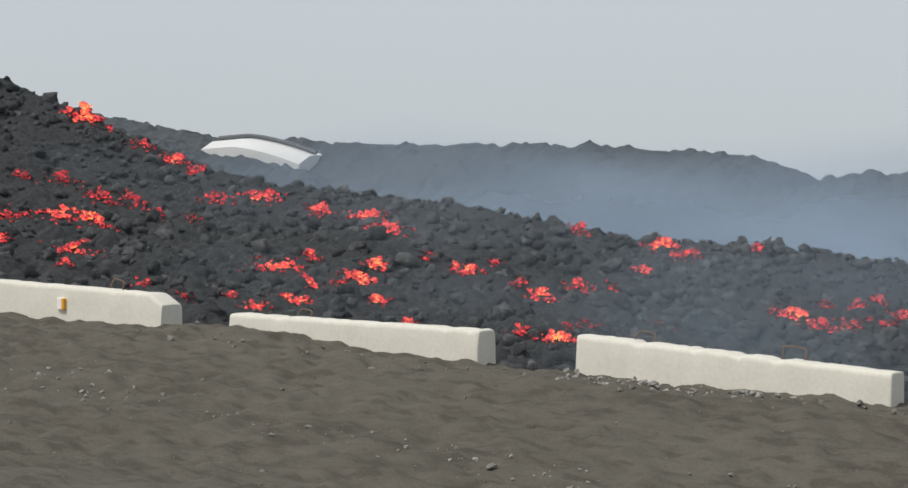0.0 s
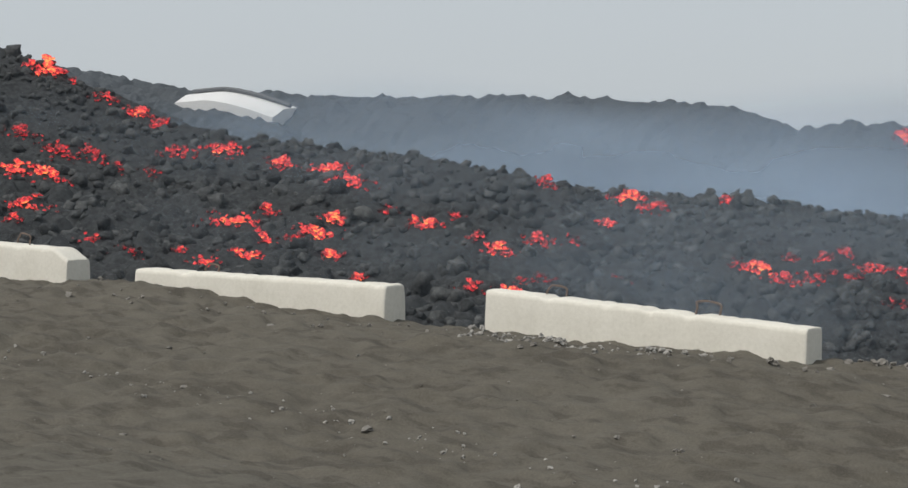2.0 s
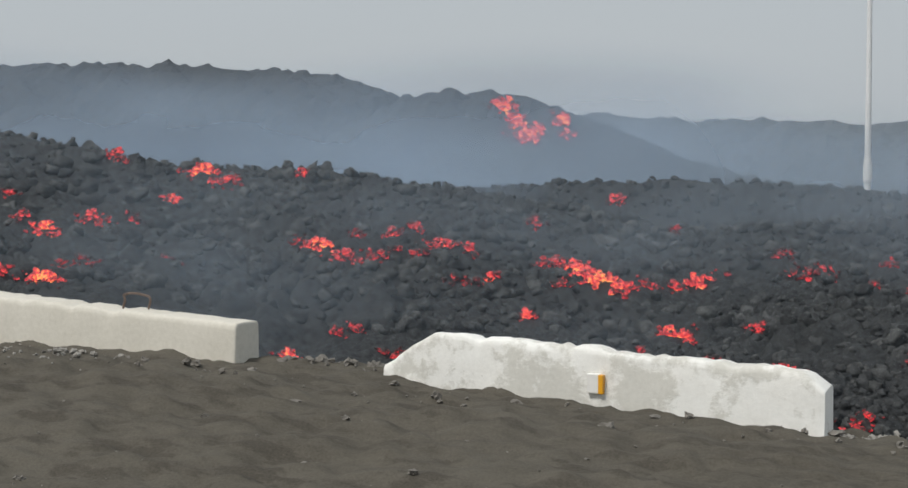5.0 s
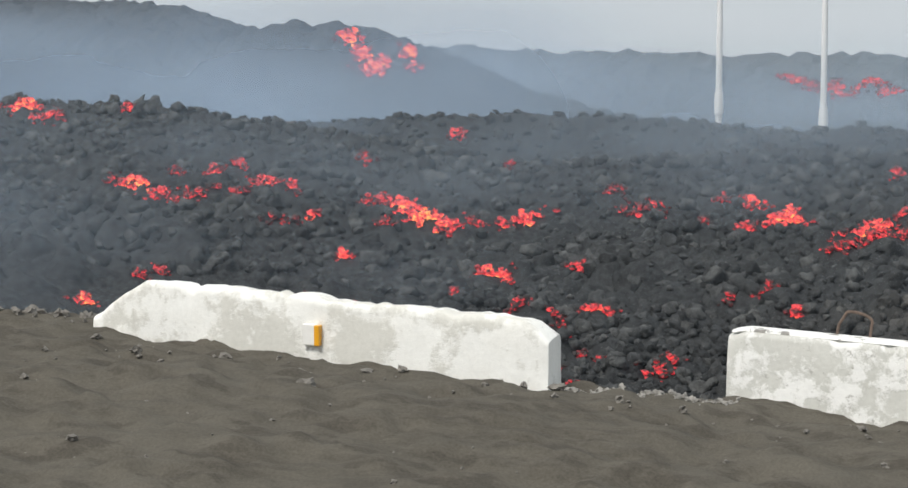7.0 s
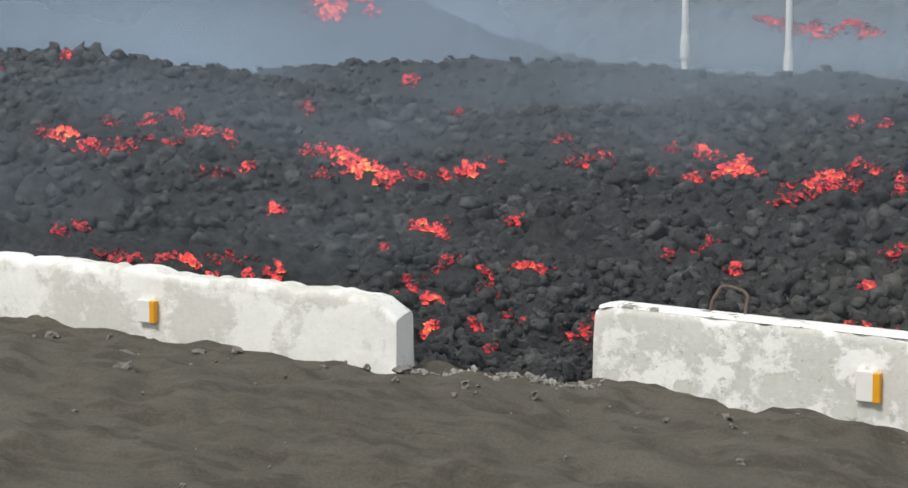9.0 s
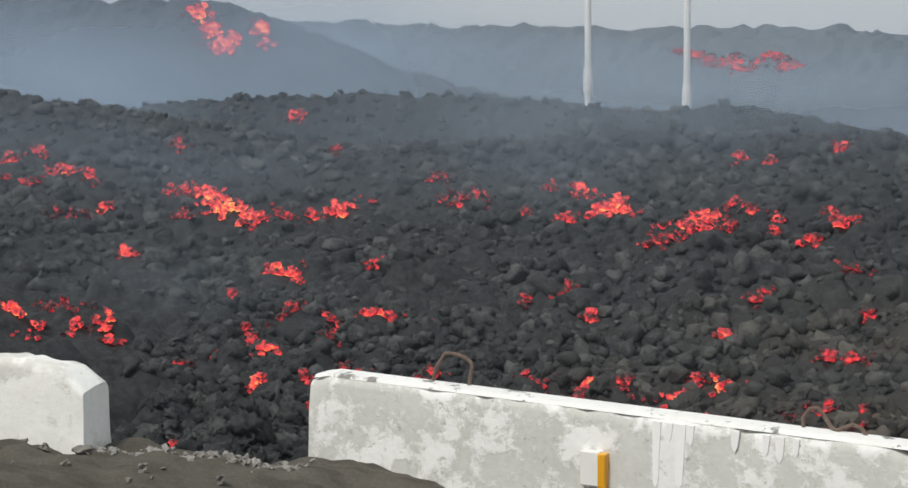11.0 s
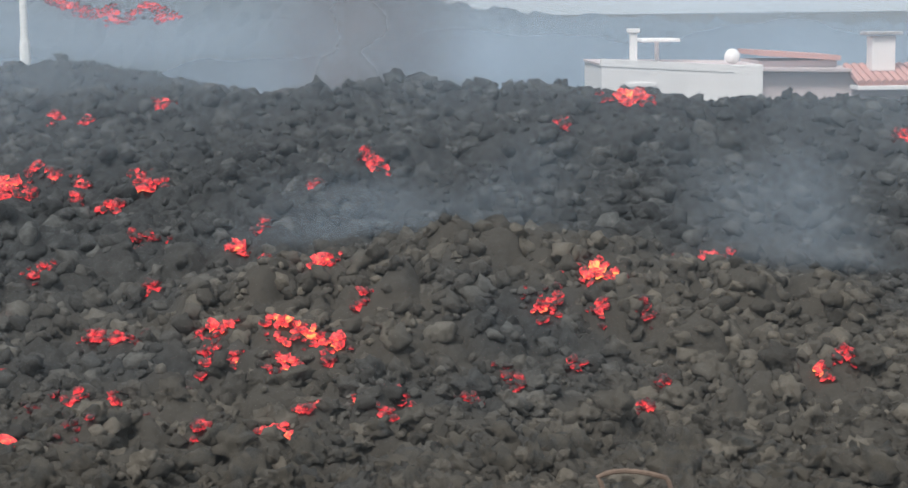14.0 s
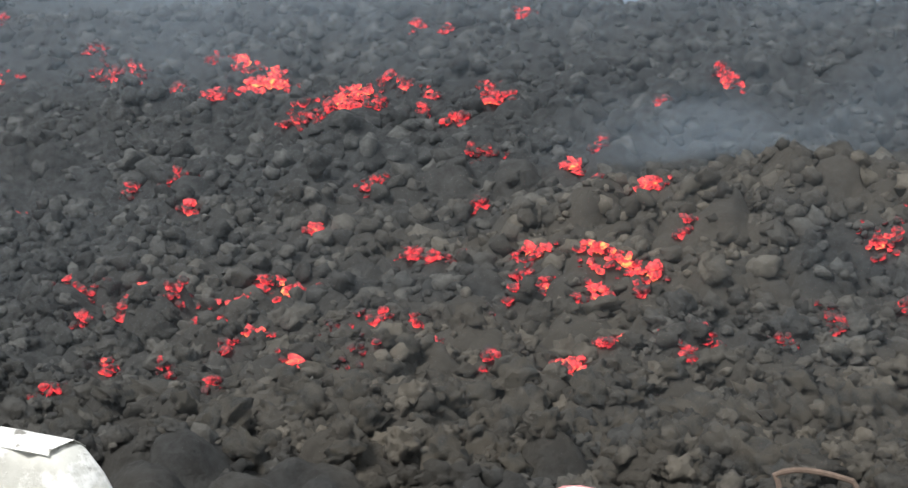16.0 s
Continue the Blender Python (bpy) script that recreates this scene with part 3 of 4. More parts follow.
glow(-3.76, 8.48, 0.17, 0.14, 1)
glow(-4.16, 8.15, 0.10, 0.08, 0.9)
glow(-3.41, 7.35, 0.12, 0.09, 1.3)
glow(-3.00, 7.63, 0.12, 0.09, 0.8)
glow(-3.47, 9.58, 0.20, 0.16, 0.9)
glow(-3.00, 9.66, 0.29, 0.24, 1)
glow(-3.89, 9.47, 0.30, 0.24, 0.6)
glow(-4.90, 10.32, 0.10, 0.10, 0.9)
glow(-2.84, 8.21, 0.10, 0.08, 0.8)
glow(-2.60, 6.69, 0.08, 0.08, 0.8)
glow(-2.55, 7.94, 0.12, 0.10, 0.7)
glow(-4.40, 7.91, 0.12, 0.10, 0.5)
glow(-3.25, 8.82, 0.15, 0.12, 0.4)
glow(-3.12, 4.96, 0.20, 0.16, 0.9)
glow(-2.50, 9.79, 0.10, 0.10, 0.9)
glow(-7.54, 19.21, 0.20, 0.16, 0.9)
glow(-8.60, 9.93, 0.15, 0.11, 0.7)
glow(-26.50, 16.41, 0.41, 0.33, 0.8)
glow(-25.61, 16.49, 0.26, 0.21, 0.7)
glow(-24.68, 11.66, 0.60, 0.47, 1.1)
glow(-24.05, 11.76, 0.59, 0.47, 1.2)
glow(-25.14, 13.40, 0.62, 0.50, 0.9)
glow(-24.74, 13.89, 0.50, 0.40, 0.8)
glow(-23.89, 13.58, 0.31, 0.25, 0.6)
glow(-23.14, 13.77, 0.30, 0.24, 0.5)
glow(-23.26, 14.78, 0.56, 0.45, 0.8)
glow(-22.47, 15.25, 0.62, 0.50, 1)
glow(-20.95, 15.03, 0.43, 0.34, 1)
glow(-19.97, 15.14, 0.54, 0.43, 1)
glow(-18.99, 14.44, 0.58, 0.46, 1)
glow(-19.68, 11.74, 0.55, 0.44, 1.2)
glow(-19.50, 12.54, 0.28, 0.22, 0.9)
glow(-18.48, 10.93, 0.36, 0.29, 1.1)
glow(-18.16, 9.99, 0.40, 0.33, 1.2)
glow(-18.03, 11.84, 0.54, 0.43, 1.2)
glow(-18.15, 12.60, 0.33, 0.26, 1.2)
glow(-16.96, 10.71, 0.25, 0.20, 1.2)
glow(-18.14, 11.29, 0.31, 0.25, 0.6)
glow(-18.47, 9.23, 0.35, 0.28, 1)
glow(-19.11, 9.48, 0.20, 0.16, 0.9)
glow(-16.59, 13.09, 0.49, 0.39, 1.1)
glow(-16.34, 13.76, 0.21, 0.18, 0.7)
glow(-17.65, 13.65, 0.16, 0.14, 0.5)
glow(-14.88, 11.80, 0.25, 0.20, 0.7)
glow(-14.47, 11.87, 0.40, 0.33, 1)
glow(-14.24, 12.89, 0.41, 0.33, 0.9)
glow(-13.90, 13.47, 0.21, 0.16, 0.5)
glow(-15.70, 9.56, 0.19, 0.15, 1)
glow(-13.16, 10.60, 0.38, 0.30, 0.6)
glow(-12.18, 11.38, 0.24, 0.19, 0.8)
glow(-23.13, 10.26, 0.51, 0.40, 1)
glow(-22.46, 9.15, 0.21, 0.18, 0.9)
glow(-20.83, 9.28, 0.31, 0.25, 0.8)
glow(-19.61, 8.88, 0.41, 0.32, 0.4)
glow(-13.01, 9.48, 0.43, 0.34, 1.3)
glow(-13.60, 9.47, 0.24, 0.19, 0.9)
glow(-25.56, 11.20, 0.43, 0.34, 0.9)
glow(-24.49, 9.80, 0.24, 0.19, 1)
glow(-27.07, 13.15, 0.26, 0.21, 0.8)
glow(-26.48, 13.76, 0.53, 0.43, 0.7)
for bx, by, bw in ((-10.75, 22.85, 0.45), (-10.4, 22.68, 0.4), (-10.1, 22.55, 0.35), (-9.55, 22.85, 0.25)):
    glow(bx, by, bw, 0.3, 1.1, hump, hump_height, 1.4, 0.03)
for bx, by, bw in ((-3.4, 34.0, 0.6), (-2.8, 33.8, 0.6), (-2.3, 33.7, 0.7), (-1.7, 33.75, 0.6), (-1.2, 33.6, 0.45)):
    glow(bx, by, bw, 0.15, 0.95, far_slope, far_ridge_height, 1.5, 0.03, 0.04)
glow(-28.1, 16.3, 0.6, 0.4, 1.3, size=1.4, tall=0.2)
glow(-25.6, 16.4, 0.45, 0.3, 1.0, size=1.2, tall=0.12)
glow(-24.9, 16.2, 0.3, 0.3, 0.8, size=1.4)


# loose blocks on the flow
SHAPES = rock_shapes(16, 0.62)
FINE = rock_shapes(14, 0.6, 3)


def loose_blocks(name, x0, x1, y0, y1, count, small, large, shapes, sink=0.5):
    x, y = rng.uniform(x0, x1, count), rng.uniform(y0, y1, count)
    r = small + (large - small) * rng.power(0.5, count)
    keep = np.ones(count, bool)
    for bx, by, bw, bd in OPEN_ROCK:
        keep &= ((x - bx) / bw) ** 2 + ((y - by) / bd) ** 2 > 1
    x, y, r = x[keep], y[keep], r[keep]
    places = np.stack([x, y, lava_skin(x, y) + r * rng.uniform(-sink, 0.45, len(r))], 1)
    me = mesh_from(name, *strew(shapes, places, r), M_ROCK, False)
    ob = part_mesh(name, me, lava, "broken dark lava blocks")
    return tagged(ob, kind="stuff")


loose_blocks("lava_rubble", -4, 9.5, 3.2, 7.2, 1500, 0.05, 0.12, FINE)
loose_blocks("lava_rubble", -4, 9.5, 3.2, 7.4, 3600, 0.025, 0.07, SHAPES)
loose_blocks("lava_rubble", -5, 10.5, 7.2, 10.0, 3800, 0.03, 0.1, SHAPES)
loose_blocks("lava_rubble", -13, 12.5, 9.8, 16.8, 4600, 0.04, 0.13, SHAPES)
loose_blocks("lava_rubble", -36, -12, 5, 18, 2600, 0.06, 0.17, SHAPES)
loose_blocks("lava_rubble", -11, 5, 17, 22, 1300, 0.04, 0.11, SHAPES)
loose_blocks("crest_boulders", -34, 13, 15.2, 17.2, 900, 0.04, 0.105, SHAPES, 0.2)

PALE_BLOCKS = [mesh_from("lava_block", v, f, M_ROCK, False) for v, f in rock_shapes(10, 0.6, 3)]
for k in range(340):
    x, y, r = rng.uniform(-0.6, 7.6), rng.uniform(3.4, 5.6), rng.uniform(0.06, 0.13)
    if any(((x - bx) / bw) ** 2 + ((y - by) / bd) ** 2 < 1 for bx, by, bw, bd in OPEN_ROCK):
        continue
    ob = new("lava_block", PALE_BLOCKS[k % 10])
    ob.parent = lava
    ob.matrix_basis = Matrix.LocRotScale((x, y, float(lava_skin(np.array([x]), np.array([y]))[0]) + 0.1 * r), Euler((rng.uniform(-0.7, 0.7), rng.uniform(-0.7, 0.7), rng.uniform(0, 6.28))), (r, r, r))


# ---- barriers ----
def barrier_body(length, width, tops, ends, mat, seed, rough=0.006):
    """A concrete block: front face at y = 0, battered, with worn arrises. tops: heights at both ends; ends: (run, drop) of the worn slope at each end."""
    n = 56
    h = 0.85
    sect = [(-0.035, -h), (0.0, -0.05), (0.006, -0.02), (0.024, -0.003), (0.06, 0.0), (width / 2, 0.003), (width - 0.06, 0.0), (width - 0.024, -0.003), (width - 0.006, -0.02), (width, -0.05), (width + 0.035, -h)]
    fine = []
    for (a, b), (c, d) in zip(sect, sect[1:]):
        steps = 7 if abs(d - b) > 0.3 else (3 if abs(c - a) > 0.08 else 1)
        fine += [(a + (c - a) * s / steps, b + (d - b) * s / steps) for s in range(steps)]
    fine.append(sect[-1])
    bm = bmesh.new()
    rings = []
    (lr, ld), (rr, rd) = ends
    for i in range(n + 1):
        u = i / n
        x = u * length
        drop = ld * max(0, 1 - x / lr) ** 1.3 if lr else 0
        drop += rd * max(0, 1 - (length - x) / rr) if rr else 0
        top = tops[0] + (tops[1] - tops[0]) * u
        ring = []
        for y, z in fine:
            zz = top + (z if z < -0.3 else z - drop)
            if z >= -0.3 and ld > 0.2 and z > -0.2:
                zz += 0.018 * noise.noise(Vector((x * 3, y * 3, seed)))
            p = Vector((x, y, zz))
            w = noise.noise(p * 6 + Vector((seed, 0, 0))) + 0.6 * noise.noise(p * 17 + Vector((0, seed, 0)))
            chip = (max(0, noise.noise(Vector((x * 9, seed * 3.1, 0))) - 0.2) * 0.06 + max(0, noise.noise(Vector((x * 23, seed * 1.7, 4))) - 0.2) * 0.03) if z > -0.06 else 0
            ring.append(bm.verts.new((x, y + rough * w + chip * (0.6 if y < width / 2 else -0.6), zz + rough * w - chip)))
        rings.append(ring)
    for a, b in zip(rings, rings[1:]):
        for k in range(len(fine) - 1):
            bm.faces.new((a[k], b[k], b[k + 1], a[k + 1]))
    bm.faces.new(rings[0])
    bm.faces.new(rings[-1][::-1])
    bmesh.ops.recalc_face_normals(bm, faces=bm.faces)
    for f in bm.faces:
        f.smooth = len(f.verts) == 4
    me_edges = [e for e in bm.edges if any(len(f.verts) > 4 for f in e.link_faces)]
    bmesh.ops.bevel(bm, geom=me_edges, offset=0.018, segments=2, affect="EDGES", profile=0.6, clamp_overlap=True)
    return bm


def loop_points(w, h, bend, lean):
    """A bent reinforcing bar standing out of the concrete."""
    if not bend:
        return [(w * u, lean * h * v, h * v) for u, v in ((-0.45, -0.6), (-0.5, 0.5), (-0.42, 0.95), (-0.3, 1.0), (-0.2, 0.7), (-0.08, 0.2), (0.0, 0.1), (0.1, 0.25), (0.22, 0.42), (0.35, 0.3), (0.45, -0.1), (0.5, -0.6))]
    out = []
    for k in range(17):
        a = math.pi * k / 16
        x = -w / 2 * math.cos(a) if bend > 1 else -w / 2 * (1 if k < 5 else -1 if k > 11 else 1 - (k - 5) / 3)
        z = h * math.sin(a) ** (1 / bend)
        out.append((x + 0.02 * math.sin(3 * a), lean * z, z - 0.05 * (k in (0, 16))))
    return out


def barrier(label, x0, y0, x1, y1, tops, ends, mat, seed, width=0.34, reflector=None, loops=(), rough=0.006, cap=None):
    length = math.hypot(x1 - x0, y1 - y0)
    turn = math.degrees(math.atan2(y1 - y0, x1 - x0))
    thing = empty("concrete_barrier", pose(x0, y0, 0, 0, 0, turn))
    tagged(thing, label, "barrier", group="row of barriers along the lava")
    part("body", barrier_body(length, width, tops, ends, mat, seed, rough), mat, thing)
    if cap:
        bm = bmesh.new()
        n = 40
        rows = []
        for i in range(n + 1):
            x = 0.02 + (length - 0.04 - ends[1][0]) * i / n
            z = tops[0] + (tops[1] - tops[0]) * x / length - ends[0][1] * max(0, 1 - x / ends[0][0]) ** 1.3
            ragged = 0.022 * noise.noise(Vector((x * 7, seed, 0))) + 0.012 * noise.noise(Vector((x * 21, seed, 0)))
            rows.append([bm.verts.new(p) for p in ((x, 0.012 + 0.3 * ragged, z - 0.012), (x, 0.028 + 0.3 * ragged, z + 0.003), (x, 0.06, z + 0.005), (x, width - 0.05, z + 0.006), (x, width + 0.006, z - 0.03))])
        for a, b in zip(rows, rows[1:]):
            for k in range(4):
                bm.faces.new((a[k], b[k], b[k + 1], a[k + 1]))
        part("paint_cap", bm, cap, thing, "flaking white paint on the top")
    if reflector:
        along, z, w, h = reflector
        bm = bmesh.new()
        box(bm, (along, -0.045, z), (along + w * 0.74, 0.03, z + h), 0.006)
        plate = part("reflector", bm, M_PLATE, thing, "white plastic reflector housing")
        bm = bmesh.new()
        box(bm, (along + w * 0.74 - 0.004, -0.05, z - 0.002), (along + w, 0.02, z + h * 0.96), 0.005)
        part("lens", bm, M_AMBER, plate, "amber reflector strip")
    for along, w, h, bend, lean in loops:
        top = tops[0] + (tops[1] - tops[0]) * along / length
        bm = bmesh.new()
        tube(bm, [(along + x, width * 0.62 + y, top + z) for x, y, z in loop_points(w, h, bend, lean)], 0.009)
        part("lifting_loop", bm, M_RUST, thing, "bent rusty steel lifting loop")
    return thing


def paint_runs(thing, length, tops, runs):
    for along, w, drop in runs:
        top = tops[0] + (tops[1] - tops[0]) * along / length
        bm = bmesh.new()
        z1 = top - 0.022
        z0 = z1 - 0.03 - drop
        v = [bm.verts.new(q) for q in ((along - w, -0.003, z1), (along + w, -0.003, z1), (along + w * 0.6, -0.0025 - 0.044 * drop, z0 + 0.02), (along, -0.0025 - 0.044 * drop, z0), (along - w * 0.6, -0.0025 - 0.044 * drop, z0 + 0.02))]
        k = [bm.verts.new(q.co + Vector((0, 0.05, 0))) for q in v]
        bm.faces.new(v)
        bm.faces.new(k[::-1])
        for i in range(5):
            bm.faces.new((v[i], k[i], k[(i + 1) % 5], v[(i + 1) % 5]))
        bmesh.ops.recalc_face_normals(bm, faces=bm.faces)
        part("paint_run", bm, M_RUN, thing, "run of white paint")


CREAM = "cream concrete barrier with worn edges, half buried in ash"
barrier("cream concrete barrier with a rounded end and a small reflector", -16.3, 0.0, -13.13, -0.12, (1.2, 1.09), ((0, 0), (0.2, 0.11)), M_CREAM, 1, reflector=(1.72, 0.88, 0.1, 0.13), loops=[(2.35, 0.18, 0.11, 2, 0.1)])
barrier(CREAM, -12.27, -0.1, -9.28, -0.2, (0.92, 0.87), ((0, 0), (0, 0)), M_CREAM, 2, loops=[(0.8, 0.17, 0.08, 2, 0.1)])
barrier("cream concrete barrier with small stones at its foot", -8.3, -0.1, -5.28, -0.25, (0.86, 0.66), ((0, 0), (0, 0)), M_CREAM, 3, loops=[(0.6, 0.2, 0.09, 2, 0.1), (2.05, 0.22, 0.11, 1, 0.1)])
barrier("whitewashed concrete barrier with a broken sloping end and amber reflector", -4.2, -0.12, -1.1, -0.4, (0.66, 0.5), ((0.42, 0.26), (0.15, 0.11)), M_WHITE, 4, width=0.22, reflector=(1.53, 0.29, 0.115, 0.13), rough=0.014)
grey_barrier = barrier("grey concrete barrier with peeling white paint drips and amber reflector", -0.12, 0.03, 2.98, -0.82, (0.45, 0.375), ((0.05, 0.03), (0.17, 0.24)), M_PEEL, 5, width=0.19, reflector=(1.49, 0.075, 0.125, 0.155), loops=[(0.72, 0.2, 0.14, 2, 0.3), (2.6, 0.3, 0.09, 0, 0.3)], rough=0.0025, cap=M_CHIPPED)
paint_runs(grey_barrier, 3.2, (0.45, 0.375), [(1.84, 0.02, 0.26), (1.9, 0.016, 0.05), (1.95, 0.026, 0.25), (2.0, 0.016, 0.06), (2.2, 0.02, 0.06), (2.34, 0.016, 0.06), (2.4, 0.022, 0.08), (2.47, 0.016, 0.05)])
barrier("red and white painted concrete barrier with a rusty loop", 4.3, -0.57, 7.3, -0.82, (0.265, 0.2), ((0.08, 0.03), (0, 0)), M_RED, 6, width=0.17, loops=[(0.82, 0.23, 0.13, 1, 0.15), (2.2, 0.23, 0.13, 1, 0.15)], cap=M_CAP)


# ---- poles ----
def pole(name, label, x, y, z, h, r, mat, foot=True):
    thing = empty(name, pose(x, y, z))
    tagged(thing, label, "pole")
    bm = bmesh.new()
    tube(bm, [(0, 0, -1.0), (0, 0, 0.3), (0, 0, h * 0.5), (0, 0, h)], [r * 1.25, r * 1.15, r, r * 0.75], 10)
    part("shaft", bm, mat, thing)
    if foot:
        bm = bmesh.new()
        tube(bm, [(0, 0, -0.2), (0, 0, 0.16), (0, 0, 0.24)], [r * 1.7, r * 1.6, r * 1.2], 10)
        part("base_sleeve", bm, mat, thing)
        bm = bmesh.new()
        tube(bm, [(0, 0, h - 0.04), (0, -0.25, h + 0.1), (0, -0.6, h + 0.12)], [r * 0.7, r * 0.5, r * 0.5], 8)
        part("arm", bm, mat, thing)
    return thing


pole("street_lamp", "white lamp post standing in smoke behind the lava", -3.74, 23.83, 1.68, 4.6, 0.055, M_POLE)
pole("street_lamp", "white lamp post rising behind the lava crest", -1.52, 20.9, 1.4, 4.6, 0.05, M_POLE)
pole("utility_pole", "thin dark utility pole in brown smoke", 3.15, 24.0, 0.4, 5.0, 0.03, M_DARKPOLE, False)


# ---- house ----
HY = 18.0
house = empty("house", pose(7.0, HY, -0.6))
tagged(house, "white plastered house with tiled roofs beyond the lava crest", "house")


def hpart(name, lo, hi, mat, parent=None, label="", edge=0.01):
    bm = bmesh.new()
    box(bm, (lo[0] - 7.0, lo[1], lo[2] + 0.6), (hi[0] - 7.0, hi[1], hi[2] + 0.6), edge)
    return part(name, bm, mat, parent or house, label)


def wedge(name, x0, x1, y0, y1, z0, z1, thick, mat, label=""):
    """A roof slab whose height changes from x0 to x1."""
    bm = bmesh.new()
    v = [bm.verts.new((x - 7.0, y, z + 0.6 + d)) for d in (0, thick) for x, z in ((x0, z0), (x1, z1)) for y in (y0, y1)]
    for f in ((0, 1, 3, 2), (4, 6, 7, 5), (0, 2, 6, 4), (1, 5, 7, 3), (0, 4, 5, 1), (2, 3, 7, 6)):
        bm.faces.new([v[k] for k in f])
    bmesh.ops.recalc_face_normals(bm, faces=bm.faces)
    return part(name, bm, mat, house, label)


wall = hpart("wall", (6.82, 0, -0.6), (9.0, 2.6, 1.2), M_PLASTER)
wedge("roof", 6.8, 8.95, 0.1, 2.6, 1.21, 1.17, 0.03, M_PINK, "flat roof edge")
wedge("parapet", 6.81, 8.6, -0.01, 0.09, 1.205, 1.1, 0.1, M_PLASTER)
win = hpart("window", (7.22, -0.02, 0.72), (7.52, 0.05, 0.92), M_GREY, None, "grey blocked window")
hpart("window_frame", (7.18, -0.03, 0.92), (7.56, 0.04, 0.98), M_PLASTER, win)
hpart("chimney", (7.24, 0.3, 1.2), (7.34, 0.42, 1.64), M_PLASTER)
hpart("chimney_cap", (7.21, 0.27, 1.642), (7.37, 0.45, 1.7), M_PLASTER)
hpart("wall", (9.005, 0.5, -0.6), (11.9, 3.2, 1.08), M_PINK, None, "pale pink side wall")
wedge("roof", 9.0, 10.28, 0.35, 3.2, 1.1, 1.08, 0.04, M_PINK, "flat roof edge")
wedge("roof", 9.1, 10.25, 0.9, 2.6, 1.3, 1.22, 0.07, M_TILE, "faded tile roof")
hpart("wall", (9.12, 1.0, 1.13), (10.22, 2.5, 1.225), M_PINK)
bm = bmesh.new()
for k in range(15):
    x = 10.33 + k * 0.105
    tube(bm, [(x - 7.0, 0.0, 0.93 + 0.6), (x - 7.0, 0.9, 1.14 + 0.6)], 0.055, 6)
part("roof_tiles", bm, M_TILE, house, "rows of terracotta roof tiles")
hpart("eave", (10.28, -0.03, 0.84), (11.86, 0.45, 0.9), M_PLASTER)
chim = hpart("chimney", (10.58, 0.45, 1.08), (10.9, 0.78, 1.56), M_PLASTER)
hpart("chimney_cowl", (10.5, 0.38, 1.575), (10.98, 0.85, 1.62), M_GREY, chim, "dark chimney cowl")
hpart("column", (11.87, -0.1, -0.6), (12.1, 0.2, 1.58), M_PLASTER, None, "white corner column")
hpart("roof_slab", (7.5, 1.2, 1.5), (8.05, 2.2, 1.545), M_PLASTER, None, "thin white canopy")
hpart("canopy_post", (7.74, 1.6, 1.2), (7.8, 1.66, 1.5), M_PLASTER)
bm = bmesh.new()
bmesh.ops.create_uvsphere(bm, u_segments=16, v_segments=8, radius=0.11, matrix=Matrix.Translation((8.68 - 7.0, 0.6, 1.3 + 0.6)))
part("vent_dome", bm, M_PLASTER, house, "small white vent dome")

# ---- greenhouse on the far ridge ----
greenhouse = empty("greenhouse", pose(-28.0, 24.6, 3.3))
tagged(greenhouse, "pale curved greenhouse roof sunk behind the dark ridge", "greenhouse")
bm = bmesh.new()
rows = []
for i in range(25):
    u = i / 24
    x = -2.2 + 3.1 * u
    arch = 0.98 - 0.8 * max(0, u - 0.3) ** 1.5 - 0.2 * max(0, 0.3 - u)
    rows.append([bm.verts.new((x, y, arch - 0.16 * y * y - 0.1 * (y < -0.9))) for y in (-1.1, -0.6, 0, 0.6, 1.1)] + [bm.verts.new((x, 1.1, -1.5)), bm.verts.new((x, -1.1, -1.5))])
for a, b in zip(rows, rows[1:]):
    for k in range(7):
        bm.faces.new((a[k], b[k], b[(k + 1) % 7], a[(k + 1) % 7]))
bm.faces.new(rows[0])
bm.faces.new(rows[-1][::-1])
part("cover", bm, M_SHEET, greenhouse)
bm = bmesh.new()
tube(bm, [(-2.2 + 3.1 * k / 12, -0.3, 1.02 - 0.8 * max(0, k / 12 - 0.3) ** 1.5 - 0.2 * max(0, 0.3 - k / 12)) for k in range(13)], 0.06, 6)
part("ridge_bar", bm, M_DARKPOLE, greenhouse, "dark ridge bar")


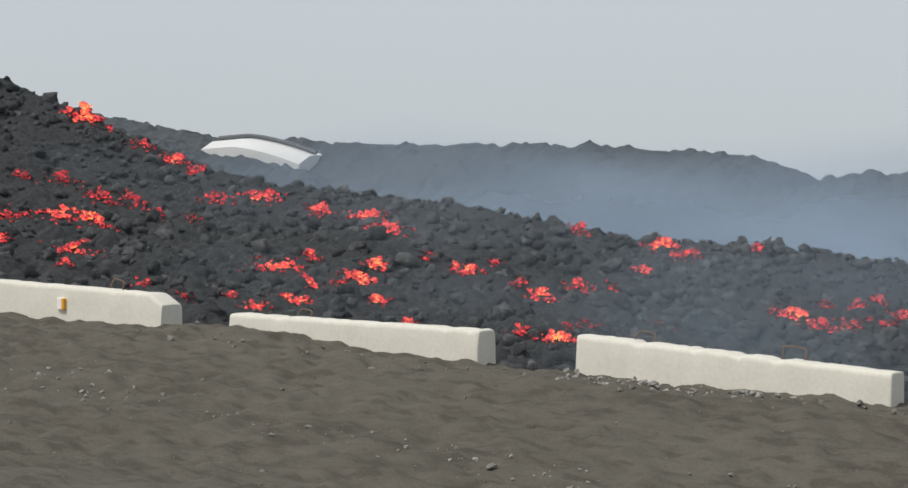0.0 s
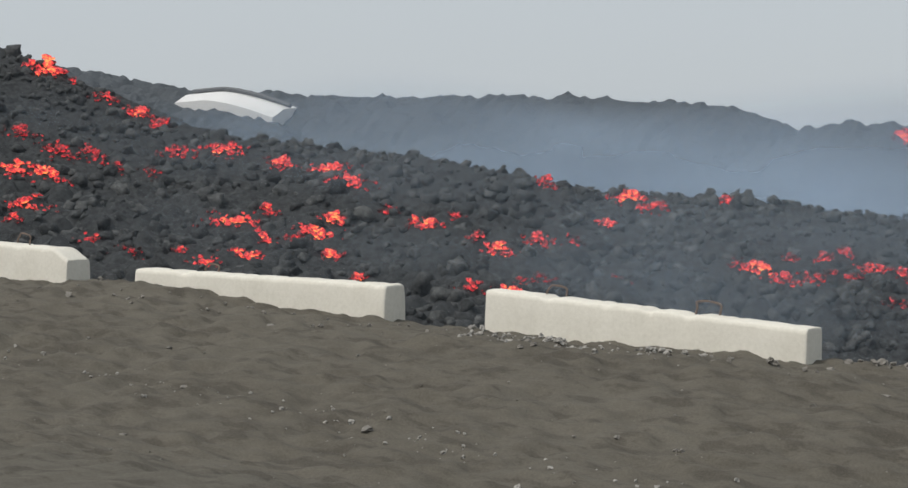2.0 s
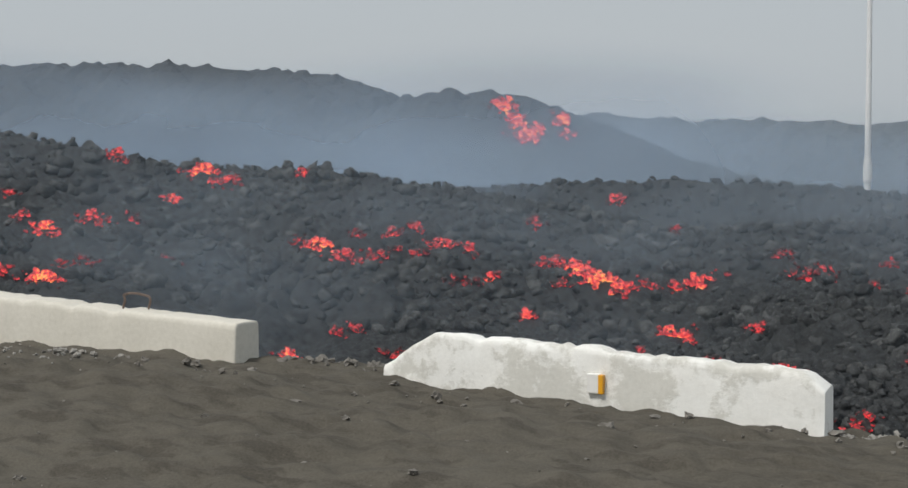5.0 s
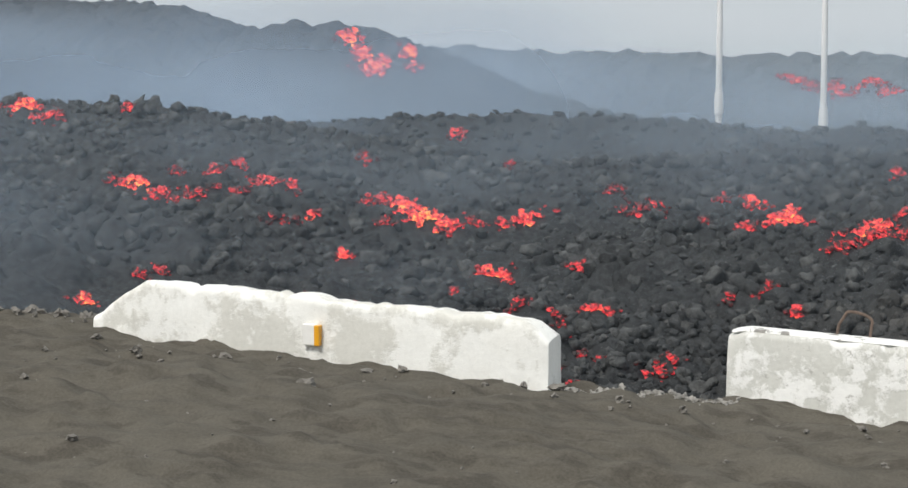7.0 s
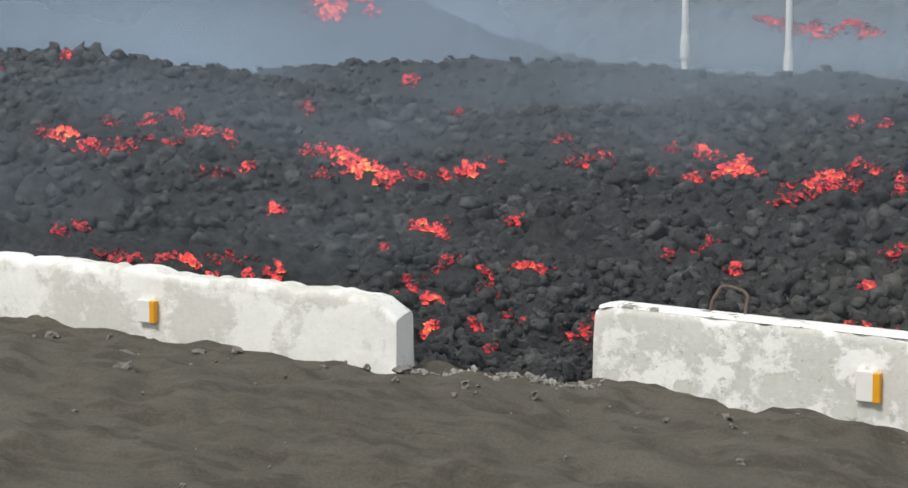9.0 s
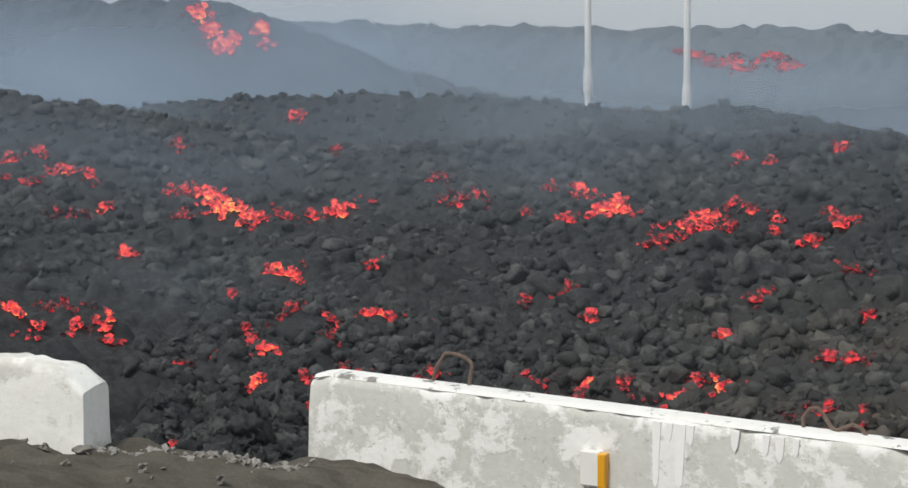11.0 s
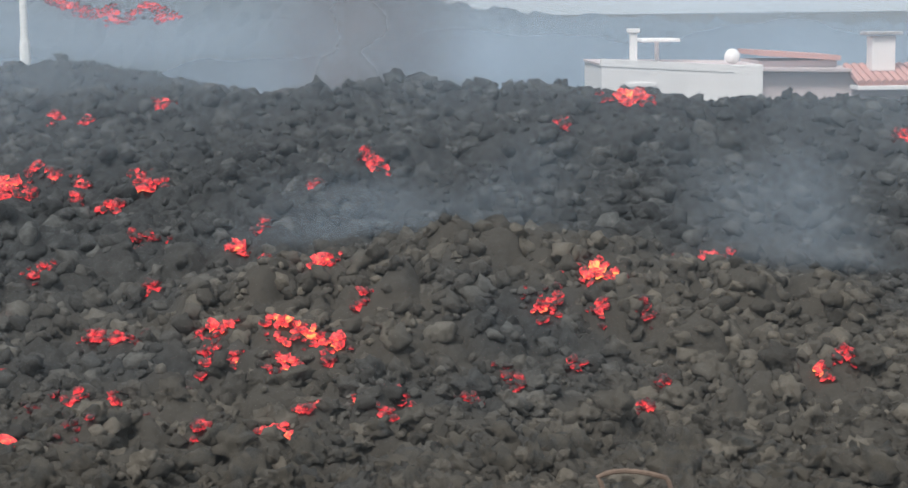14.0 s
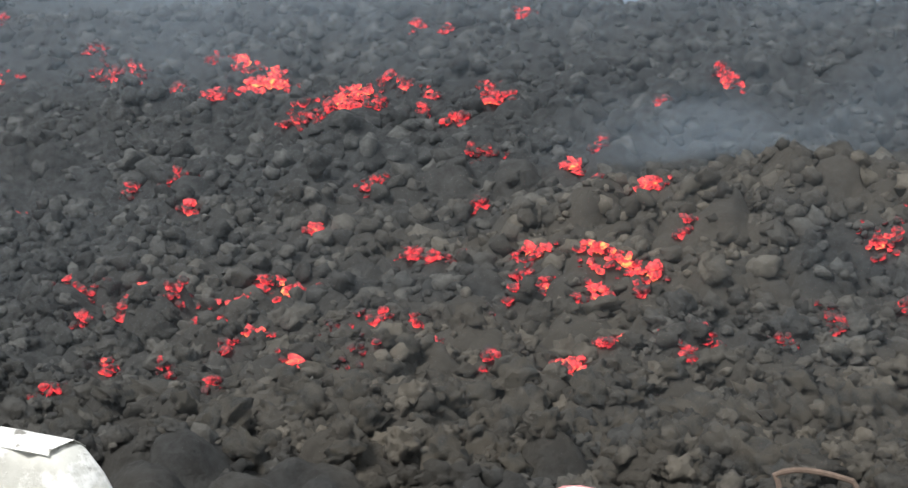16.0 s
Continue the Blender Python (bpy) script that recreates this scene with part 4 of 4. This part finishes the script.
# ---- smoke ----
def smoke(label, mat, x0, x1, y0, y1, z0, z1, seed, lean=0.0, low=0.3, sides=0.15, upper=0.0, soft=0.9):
    """A rippled translucent sheet standing in for drifting smoke, thinning out towards the lava, its top and its sides.
    """
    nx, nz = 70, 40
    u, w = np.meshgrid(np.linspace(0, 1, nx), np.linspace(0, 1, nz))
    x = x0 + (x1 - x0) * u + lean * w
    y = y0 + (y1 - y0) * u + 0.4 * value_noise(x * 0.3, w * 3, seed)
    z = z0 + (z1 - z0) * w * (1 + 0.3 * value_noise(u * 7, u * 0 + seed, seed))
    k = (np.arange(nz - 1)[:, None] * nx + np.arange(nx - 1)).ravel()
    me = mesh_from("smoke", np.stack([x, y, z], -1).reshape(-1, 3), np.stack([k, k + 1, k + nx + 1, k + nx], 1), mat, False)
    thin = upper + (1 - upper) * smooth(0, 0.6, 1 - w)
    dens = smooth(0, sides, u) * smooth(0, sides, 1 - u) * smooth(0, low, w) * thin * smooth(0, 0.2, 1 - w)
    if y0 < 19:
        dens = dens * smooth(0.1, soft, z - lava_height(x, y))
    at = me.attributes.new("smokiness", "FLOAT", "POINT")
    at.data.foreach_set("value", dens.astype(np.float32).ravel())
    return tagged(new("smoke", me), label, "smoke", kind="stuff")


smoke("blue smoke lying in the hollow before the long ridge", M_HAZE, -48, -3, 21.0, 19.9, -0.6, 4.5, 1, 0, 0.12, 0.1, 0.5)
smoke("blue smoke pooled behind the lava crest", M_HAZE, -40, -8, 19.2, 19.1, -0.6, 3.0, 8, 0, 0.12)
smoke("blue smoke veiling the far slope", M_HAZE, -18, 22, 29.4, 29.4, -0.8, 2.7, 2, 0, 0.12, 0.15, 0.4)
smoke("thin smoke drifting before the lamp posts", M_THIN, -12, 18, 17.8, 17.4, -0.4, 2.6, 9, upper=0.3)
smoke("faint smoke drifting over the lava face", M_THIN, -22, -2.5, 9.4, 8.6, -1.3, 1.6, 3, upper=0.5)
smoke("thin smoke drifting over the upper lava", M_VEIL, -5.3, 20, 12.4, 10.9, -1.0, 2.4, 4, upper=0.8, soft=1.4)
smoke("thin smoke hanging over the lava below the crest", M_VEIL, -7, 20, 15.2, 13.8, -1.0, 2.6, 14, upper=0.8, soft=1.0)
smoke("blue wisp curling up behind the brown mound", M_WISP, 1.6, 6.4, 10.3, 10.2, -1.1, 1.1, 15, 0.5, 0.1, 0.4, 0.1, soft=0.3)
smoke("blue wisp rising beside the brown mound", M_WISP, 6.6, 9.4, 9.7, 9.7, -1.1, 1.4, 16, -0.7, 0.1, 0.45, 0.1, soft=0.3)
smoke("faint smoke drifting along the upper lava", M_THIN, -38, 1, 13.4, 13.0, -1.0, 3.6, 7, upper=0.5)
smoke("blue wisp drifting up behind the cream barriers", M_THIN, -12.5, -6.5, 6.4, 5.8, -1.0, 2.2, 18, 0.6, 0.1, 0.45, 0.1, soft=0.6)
# Veil added close in front to lift the dark tones of the lava.
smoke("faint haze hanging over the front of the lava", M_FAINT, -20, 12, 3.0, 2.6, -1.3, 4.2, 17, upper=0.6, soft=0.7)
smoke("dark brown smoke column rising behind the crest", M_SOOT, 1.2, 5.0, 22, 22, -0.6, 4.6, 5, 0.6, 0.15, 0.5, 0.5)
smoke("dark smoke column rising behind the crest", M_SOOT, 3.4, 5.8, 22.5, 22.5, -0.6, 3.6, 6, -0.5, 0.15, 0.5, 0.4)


# ---- stones on the ash ----
def ground_stones(name, label, xs, ys, r, lift, mat=M_STONE):
    places = np.stack([xs, ys, ground_height(xs, ys) + r * lift], 1)
    ob = new(name, mesh_from(name, *strew(SMALL, places, r), mat, True))
    return tagged(ob, label, "stones", kind="stuff")


SMALL = rock_shapes(8, 0.7, 2)
n = 330
ground_stones("pebbles", "scattered pale and dark pebbles on the ash", rng.uniform(-15, 5, n), rng.uniform(-5.2, -0.4, n), 0.005 + 0.02 * rng.power(0.25, n), 0.2)
n = 170
t_along = rng.uniform(0, 1, n)
ground_stones("pebbles", "band of pale grit across the ash", -13 + 9 * t_along + rng.normal(0, 0.3, n), -2.6 - 1.5 * t_along + rng.normal(0, 0.22, n), 0.005 + 0.016 * rng.power(0.4, n), 0.3, M_GRIT)
n = 150
ground_stones("pebbles", "grit and rubble along the feet of the barriers", rng.uniform(-13, 3.2, n), rng.normal(-0.62, 0.16, n) - 0.1, 0.008 + 0.026 * rng.power(0.35, n), 0.4)
n = 190
ground_stones("pebbles", "pale crumbled edge between two barriers", rng.uniform(-1.05, 0.0, n), rng.normal(-0.33, 0.06, n), 0.006 + 0.018 * rng.power(0.35, n), 0.2, M_GRIT)
n = 40
ground_stones("pebbles", "rubble edge between two barriers", rng.uniform(-5.2, -4.1, n), rng.normal(0.05, 0.09, n), 0.012 + 0.035 * rng.power(0.35, n), 0.3)

n = 130
ground_stones("pebbles", "pale broken stones at the foot of a barrier", rng.uniform(-8.2, -6.0, n), rng.normal(-0.75, 0.18, n), 0.007 + 0.024 * rng.power(0.4, n), 0.3, M_GRIT)

SINGLE = rock_shapes(6, 0.6, 2)
for k, (x, y, r) in enumerate([(-2.48, -0.86, 0.05), (-2.3, -1.2, 0.045), (-4.35, -1.28, 0.035), (-3.88, -1.56, 0.025), (-3.09, -2.45, 0.03), (-9.16, -3.32, 0.03), (-7.4, -3.52, 0.035), (-7.26, -1.2, 0.03), (-7.05, -1.1, 0.024), (-1.0, -0.6, 0.04), (-8.8, -4.48, 0.025), (-0.55, 0.2, 0.07)]):
    v, f = SINGLE[k % 6]
    st = new("stone", mesh_from("stone", v * np.array([1.2, 1, 0.7]) * r, f, M_STONE, True))
    st.matrix_world = pose(x, y, float(ground_height(np.array([x]), np.array([y]))[0]) + r * 0.25, 0, 0, 40 * k)
    tagged(st, "pale loose stone lying on the ash", "stone", group="loose stones on the ash")
